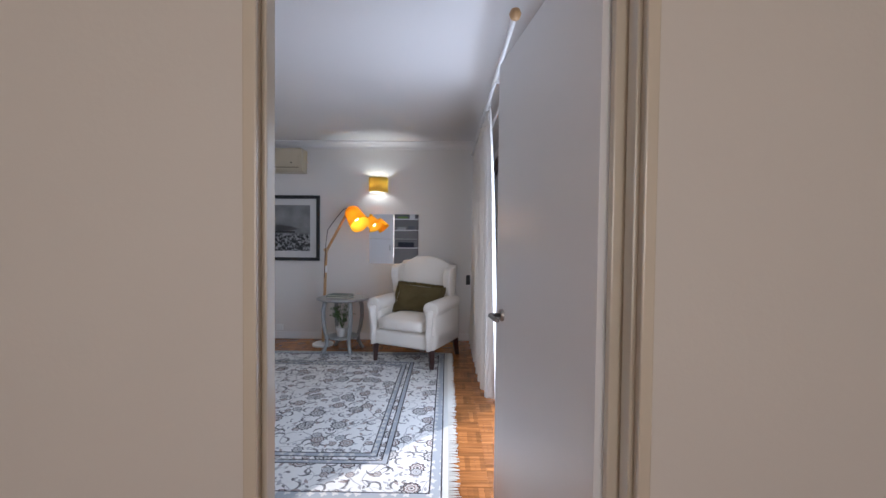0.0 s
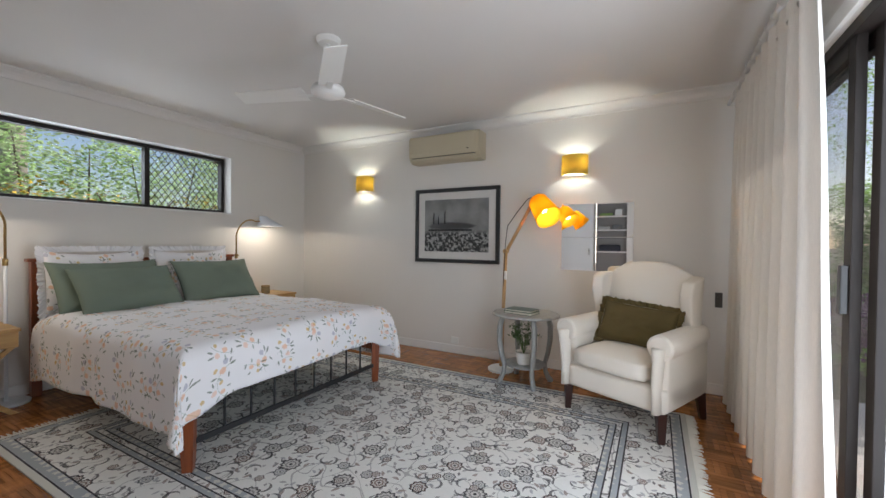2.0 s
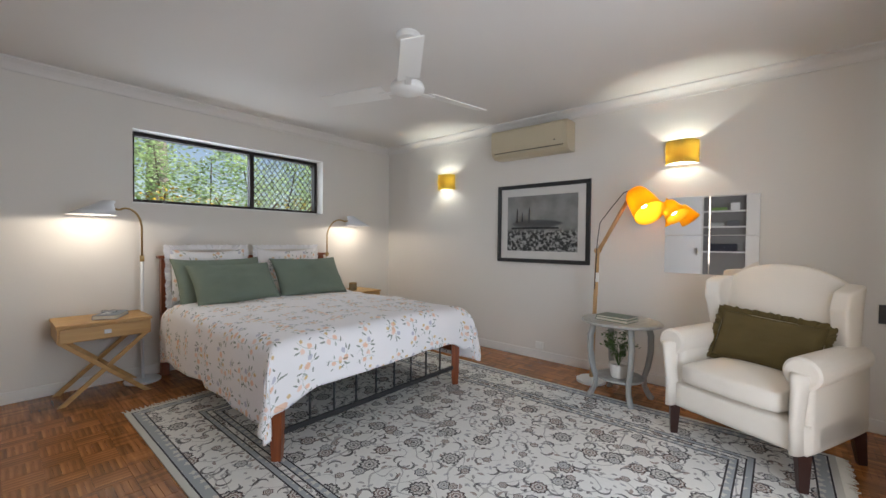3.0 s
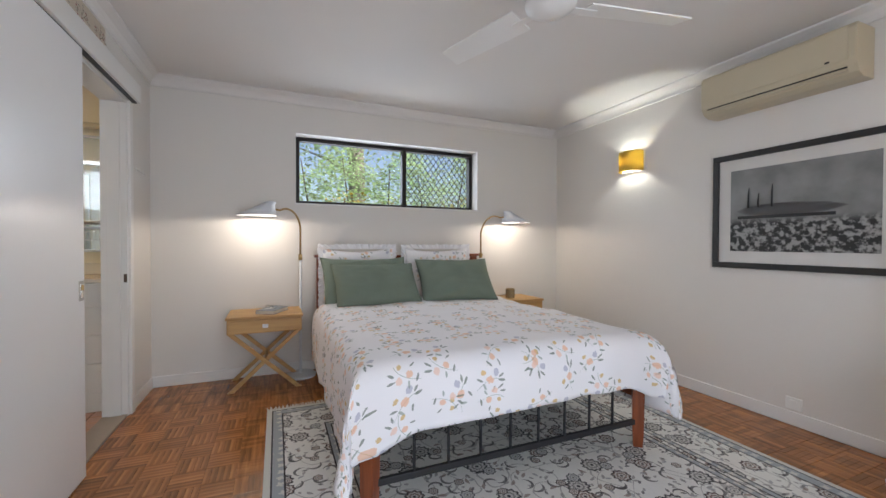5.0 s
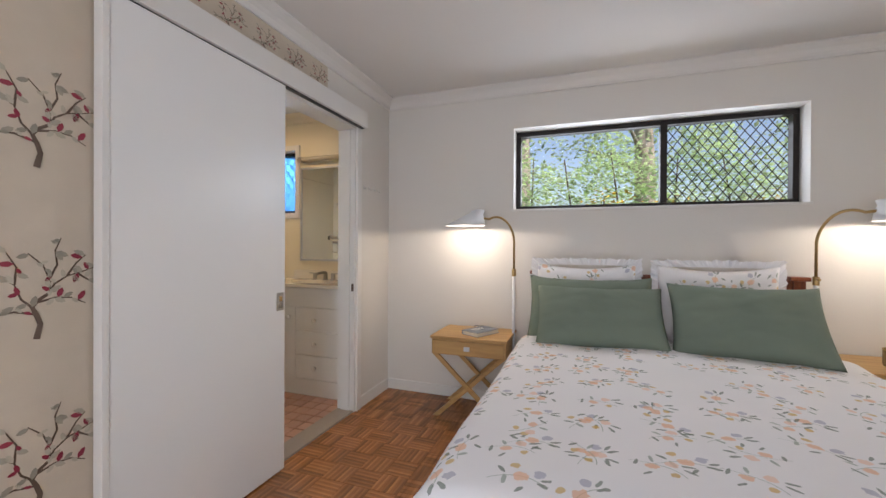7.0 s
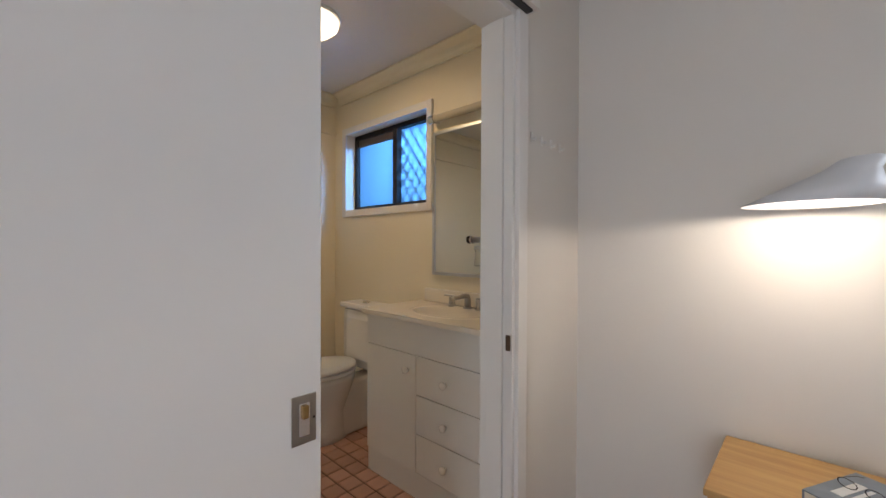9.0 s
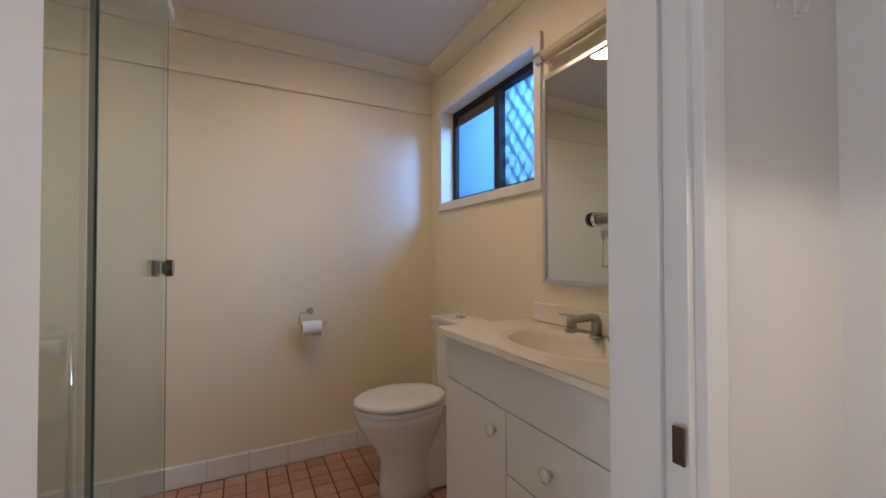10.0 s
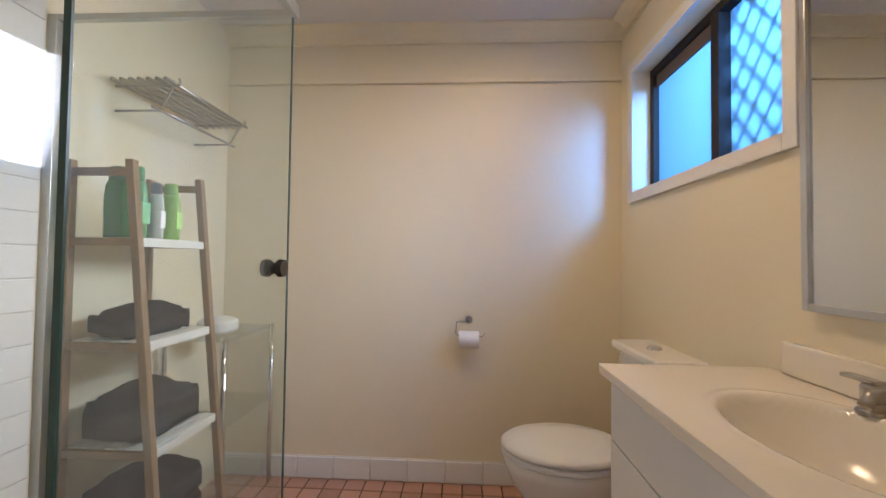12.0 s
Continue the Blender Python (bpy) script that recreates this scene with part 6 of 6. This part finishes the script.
bottle(-2.30, -0.05 - 0.06, 1.245, 0.042, 0.24, (0.05, 0.24, 0.15), (0.04, 0.20, 0.13), "green shampoo bottle on the top tray")
bottle(-2.36, -0.11, 1.245, 0.042, 0.24, (0.07, 0.30, 0.14), (0.05, 0.26, 0.12), "green conditioner bottle on the top tray")
bottle(-2.37, -0.19, 1.245, 0.028, 0.20, (0.55, 0.58, 0.55), (0.10, 0.10, 0.10), "small clear bottle with a dark cap")
bottle(-2.37, -0.26, 1.245, 0.036, 0.21, (0.26, 0.50, 0.10), (0.25, 0.50, 0.10), "bright lime green bottle on the top tray")

# glass side unit
gt = thing("glass_side_table", -2.46, -0.93, 0, 0, "small chrome and glass tiered side table", "side table")
for x in (0.0, 0.27):
    for y in (0.0, 0.42):
        part("leg", tube(bmesh.new(), [(x + 0.014, y + 0.014, 0), (x + 0.014, y + 0.014, 0.835)], 0.013, 12), CHROME, gt, "chrome leg", smooth=True)
for z in (0.10, 0.45, 0.82):
    sh_ = part("glass_shelf", B((0, 0.298, 0, 0.448, z, z + 0.008)), SHGLASS, gt, "clear glass shelf")
    sh_.visible_shadow = False
rl = part("tissue_pack", cushion_box(-2.40, -2.26, -0.70, -0.56, 0.829, 0.90, 0.03, 0.01), PLASTIC, None, smooth=True)
tagged(rl, "white soft pack on the glass table", "tissue pack")

# wire towel rack
tk = thing("towel_rack", BXE, -0.48, 1.835, 0, "steel wire towel rack high on the wall", "towel rack")
for k in range(7):
    x = -0.03 - k * 0.034
    part("bar", tube(bmesh.new(), [(x, -0.27, 0), (x, 0.27, 0)], 0.008, 10), BRUSHED, tk, "steel bar", smooth=True)
for y in (-0.22, 0.22):
    part("arm", tube(bmesh.new(), [(0, y, -0.005), (-0.245, y, -0.005), (-0.255, y, 0.005), (-0.25, y, 0.02)], 0.005, 8), BRUSHED, tk, smooth=True)
    part("hanger", tube(bmesh.new(), [(-0.23, y, -0.005), (-0.18, y, -0.10), (0, y, -0.10)], 0.005, 8), BRUSHED, tk, smooth=True)
part("lower_bar", tube(bmesh.new(), [(-0.18, -0.26, -0.10), (-0.18, 0.26, -0.10)], 0.006, 10), BRUSHED, tk, smooth=True)

# towel rail and wire basket on the wall beside the mirror
tl = thing("towel_rail", -3.92, YB - 0.012, 1.28, 0, "dark chrome towel rail reaching out from the wall", "towel rail")
part("rail", tube(bmesh.new(), [(0.0, 0.0, 0.0), (0.0, -0.215, 0.0)], 0.0128, 20), BRUSHED, tl, "dark chrome rail", smooth=True)
part("end_ring", tube(bmesh.new(), [(0.0, -0.198, 0.0), (0.0, -0.208, 0.0)], 0.0185, 20), CHROME, tl, "bright ring")
part("end_cap", tube(bmesh.new(), [(0.0, -0.215, 0.0), (0.0, -0.226, 0.0), (0.0, -0.232, 0.0)], [0.018, 0.017, 0.010], 20), DKCHROME, tl, "dark end cap")
part("wall_rose", tube(bmesh.new(), [(0.0, 0.0, 0.0), (0.0, -0.012, 0.0)], 0.028, 20), CHROME, tl)
wb = thing("wire_basket", -3.94, YB - 0.012, 1.16, 0, "small chrome wire basket under the towel rail", "basket")
part("back_plate", B((-0.02, 0.006, -0.205, 0.0, 0.074, 0.092)), BRUSHED, wb, "steel band", 0.002)
for y in (-0.202, -0.16, -0.12, -0.08, -0.04, -0.005):
    part("wire", tube(bmesh.new(), [(0.0, y, 0.085), (0.004, y, 0.004), (-0.05, y, 0.002), (-0.055, y, 0.06)], 0.0018, 6), CHROME, wb, smooth=True)
for x, z in ((0.004, 0.003), (-0.055, 0.06)):
    part("edge_wire", tube(bmesh.new(), [(x, -0.205, z), (x, 0.0, z)], 0.0024, 8), CHROME, wb, smooth=True)

# row of hooks by the bathroom door
for k in range(4):
    hk = thing("coat_hook", -3.86 - k * 0.075, YS, 1.645, 0, "small white adhesive hook on the wall", "hook", "wall hooks")
    part("plate", B((-0.008, 0.008, 0, 0.004, 0, 0.035)), TRIM, hk, "", 0.0015)
    part("prong", tube(bmesh.new(), [(0, 0.004, 0.012), (0, 0.016, 0.006), (0, 0.02, 0.014)], 0.004, 8), TRIM, hk, smooth=True)

# ---- garden ----
GROUND = mat("garden_ground", (0.10, 0.09, 0.05), 0.95, vary=0.35, scale=2, bump=0.5, bscale=20)
bm = bmesh.new()
box(bm, -400, 400, -400, 400, -0.6, -0.20)
tagged(part("ground", bm, GROUND), "leaf-strewn garden ground", "ground", "", "structure")
tagged(part("pavement", B((XE + 0.2, 1.62, 0.0, 5.6, -0.2, -0.06)), CONCRETE, None, "", 0.006), "pale concrete path outside the glass door", "path", "", "structure")
tagged(part("pavement_edge", B((1.625, 1.72, 0.0, 5.6, -0.2, -0.045)), CONCRETE, None, "", 0.01), "concrete garden edging", "kerb", "", "structure")
LEAF_D = leaf_mat("hedge_leaf", (0.10, 0.23, 0.05))
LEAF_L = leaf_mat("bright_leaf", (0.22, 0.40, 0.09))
LEAF_P = leaf_mat("purple_leaf", (0.17, 0.08, 0.17))
# sun glare painted into this leaf colour, paler than the other leaves
LEAF_W = leaf_mat("painted_sun_leaf", (0.42, 0.54, 0.30))
YELLOW = mat("yellow_petal", (0.65, 0.45, 0.03), 0.5, island=0.2)
BARK = mat("bark", (0.12, 0.09, 0.065), 0.9, vary=0.4, scale=12, bump=0.8, bscale=25)
PALEBARK = mat("pale_bark", (0.34, 0.31, 0.27), 0.9, vary=0.25, scale=8, bump=0.5, bscale=20)


def hedge(name, x0, x1, y0, y1, z0, z1, count, size, material, label, category="hedge", lump=0.25):
    h = thing(name, (x0 + x1) / 2, (y0 + y1) / 2, z0, 0, label, category)
    hx, hy, hz = (x1 - x0) / 2, (y1 - y0) / 2, z1 - z0

    def where():
        while True:
            a, b, c = random.uniform(-1, 1), random.uniform(-1, 1), random.random() ** 0.8
            n = noise.noise((a * hx * 1.6 + x0, b * hy * 1.6, c * hz * 1.6 + 5))
            if abs(a) < 0.85 + n * 0.5 and c < 0.85 + n * 0.45 and n > -0.42:
                return (a * hx, b * hy, c * hz)
    tagged(part("leaf_mass", leaf_cloud(bmesh.new(), count, size, where), material, h), kind="stuff")
    bm = bmesh.new()
    for k in range(max(3, int(hy * 3))):
        y = -hy + (k + 0.5) * 2 * hy / max(3, int(hy * 3))
        tube(bm, [(0, y, 0), (random.uniform(-0.2, 0.2) * hx, y + random.uniform(-0.1, 0.1), hz * 0.5), (random.uniform(-0.5, 0.5) * hx, y + random.uniform(-0.2, 0.2), hz * 0.85)], [0.025, 0.018, 0.008], 6)
    tagged(part("stem_tangle", bm, BARK, h), kind="stuff")
    return h


random.seed(21)
hedge("hedge", 2.8, 3.6, 1.4, 11.5, -0.2, 2.05, 30000, 0.11, LEAF_D, "dense dark green clipped hedge beyond the path")
# lighter leaf colour paints the sun on the top of the hedge
hedge("shrub", 2.7, 3.7, 1.4, 11.5, 1.75, 2.35, 8000, 0.09, LEAF_L, "yellow-green shrub top on the hedge, with sunlight put into its colour", "shrub")
hedge("purple_plant", 1.85, 2.9, 2.2, 9.5, -0.2, 0.55, 7500, 0.11, LEAF_P, "low purple-leaved bedding plants along the path", "bedding plants")
hedge("ground_cover", 1.74, 2.2, 2.5, 8.0, -0.2, 0.08, 1800, 0.07, LEAF_L, "small green ground cover along the edging", "ground cover")


def tree(name, x, y, h, r, crown, count, leaf, bark, label):
    t = thing(name, x, y, -0.2, 0, label, "tree")
    part("trunk", tube(bmesh.new(), [(0, 0, 0), (0.1, 0.05, h * 0.35), (0.05, -0.1, h * 0.7), (0.1, 0, h)], [r * 1.2, r, r * 0.75, r * 0.3], 12), bark, t, smooth=True)
    bm = bmesh.new()
    tips = []
    for k in range(12):
        a, z = random.uniform(0, 6.283), h * random.uniform(0.35, 0.95)
        ln = crown * random.uniform(0.5, 1.0)
        tip = (ln * math.cos(a), ln * math.sin(a), z + ln * random.uniform(0.2, 0.6))
        tube(bm, [(0.05, 0, z), (tip[0] * 0.5, tip[1] * 0.5, z + (tip[2] - z) * 0.6), tip], [r * 0.4, r * 0.2, r * 0.06], 6)
        tips += [tip, (tip[0] * 0.6, tip[1] * 0.6, z + (tip[2] - z) * 0.7)]
    part("limbs", bm, bark, t, smooth=True)

    def where():
        c = random.choice(tips)
        s = crown * 0.26
        return (c[0] + random.gauss(0, s), c[1] + random.gauss(0, s), c[2] + random.gauss(0, s * 0.7))
    part("crown", leaf_cloud(bmesh.new(), count, 0.13, where, 0.9), leaf, t)


for i, (x, y, h, r, cw, n, lf) in enumerate([(9.5, 4.0, 7.0, 0.12, 2.8, 9000, LEAF_L), (10.5, 9.0, 7.5, 0.13, 3.0, 9000, LEAF_L), (11, 15.0, 8.0, 0.14, 3.2, 9000, LEAF_D), (8.0, 20.0, 8.0, 0.14, 3.2, 9000, LEAF_L)]):
    tree("tree", x, y, h, r, cw, n, lf, BARK, "tall leafy garden tree behind the hedge")
hedge("tree_line", 15.0, 18.0, -6.0, 30.0, -0.2, 7.5, 16000, 0.5, LEAF_L, "distant leafy bush behind the garden", "bush")
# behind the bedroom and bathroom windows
# these leaves carry the outdoor brightness in their colour
hedge("shrub", -8.2, -7.1, -0.5, 9.0, -0.2, 3.1, 42000, 0.085, LEAF_W, "green shrubs outside the bedroom window, sun glare put into their leaf colour", "shrub")
hedge("yellow_flowers", -6.6, -6.1, 2.6, 8.0, 1.2, 1.9, 900, 0.07, YELLOW, "yellow flowering bush outside the window", "flowering bush")
hedge("shrub", -6.9, -6.2, 2.6, 8.0, -0.2, 1.72, 5000, 0.11, LEAF_D, "dark green bush under the yellow flowers", "shrub")
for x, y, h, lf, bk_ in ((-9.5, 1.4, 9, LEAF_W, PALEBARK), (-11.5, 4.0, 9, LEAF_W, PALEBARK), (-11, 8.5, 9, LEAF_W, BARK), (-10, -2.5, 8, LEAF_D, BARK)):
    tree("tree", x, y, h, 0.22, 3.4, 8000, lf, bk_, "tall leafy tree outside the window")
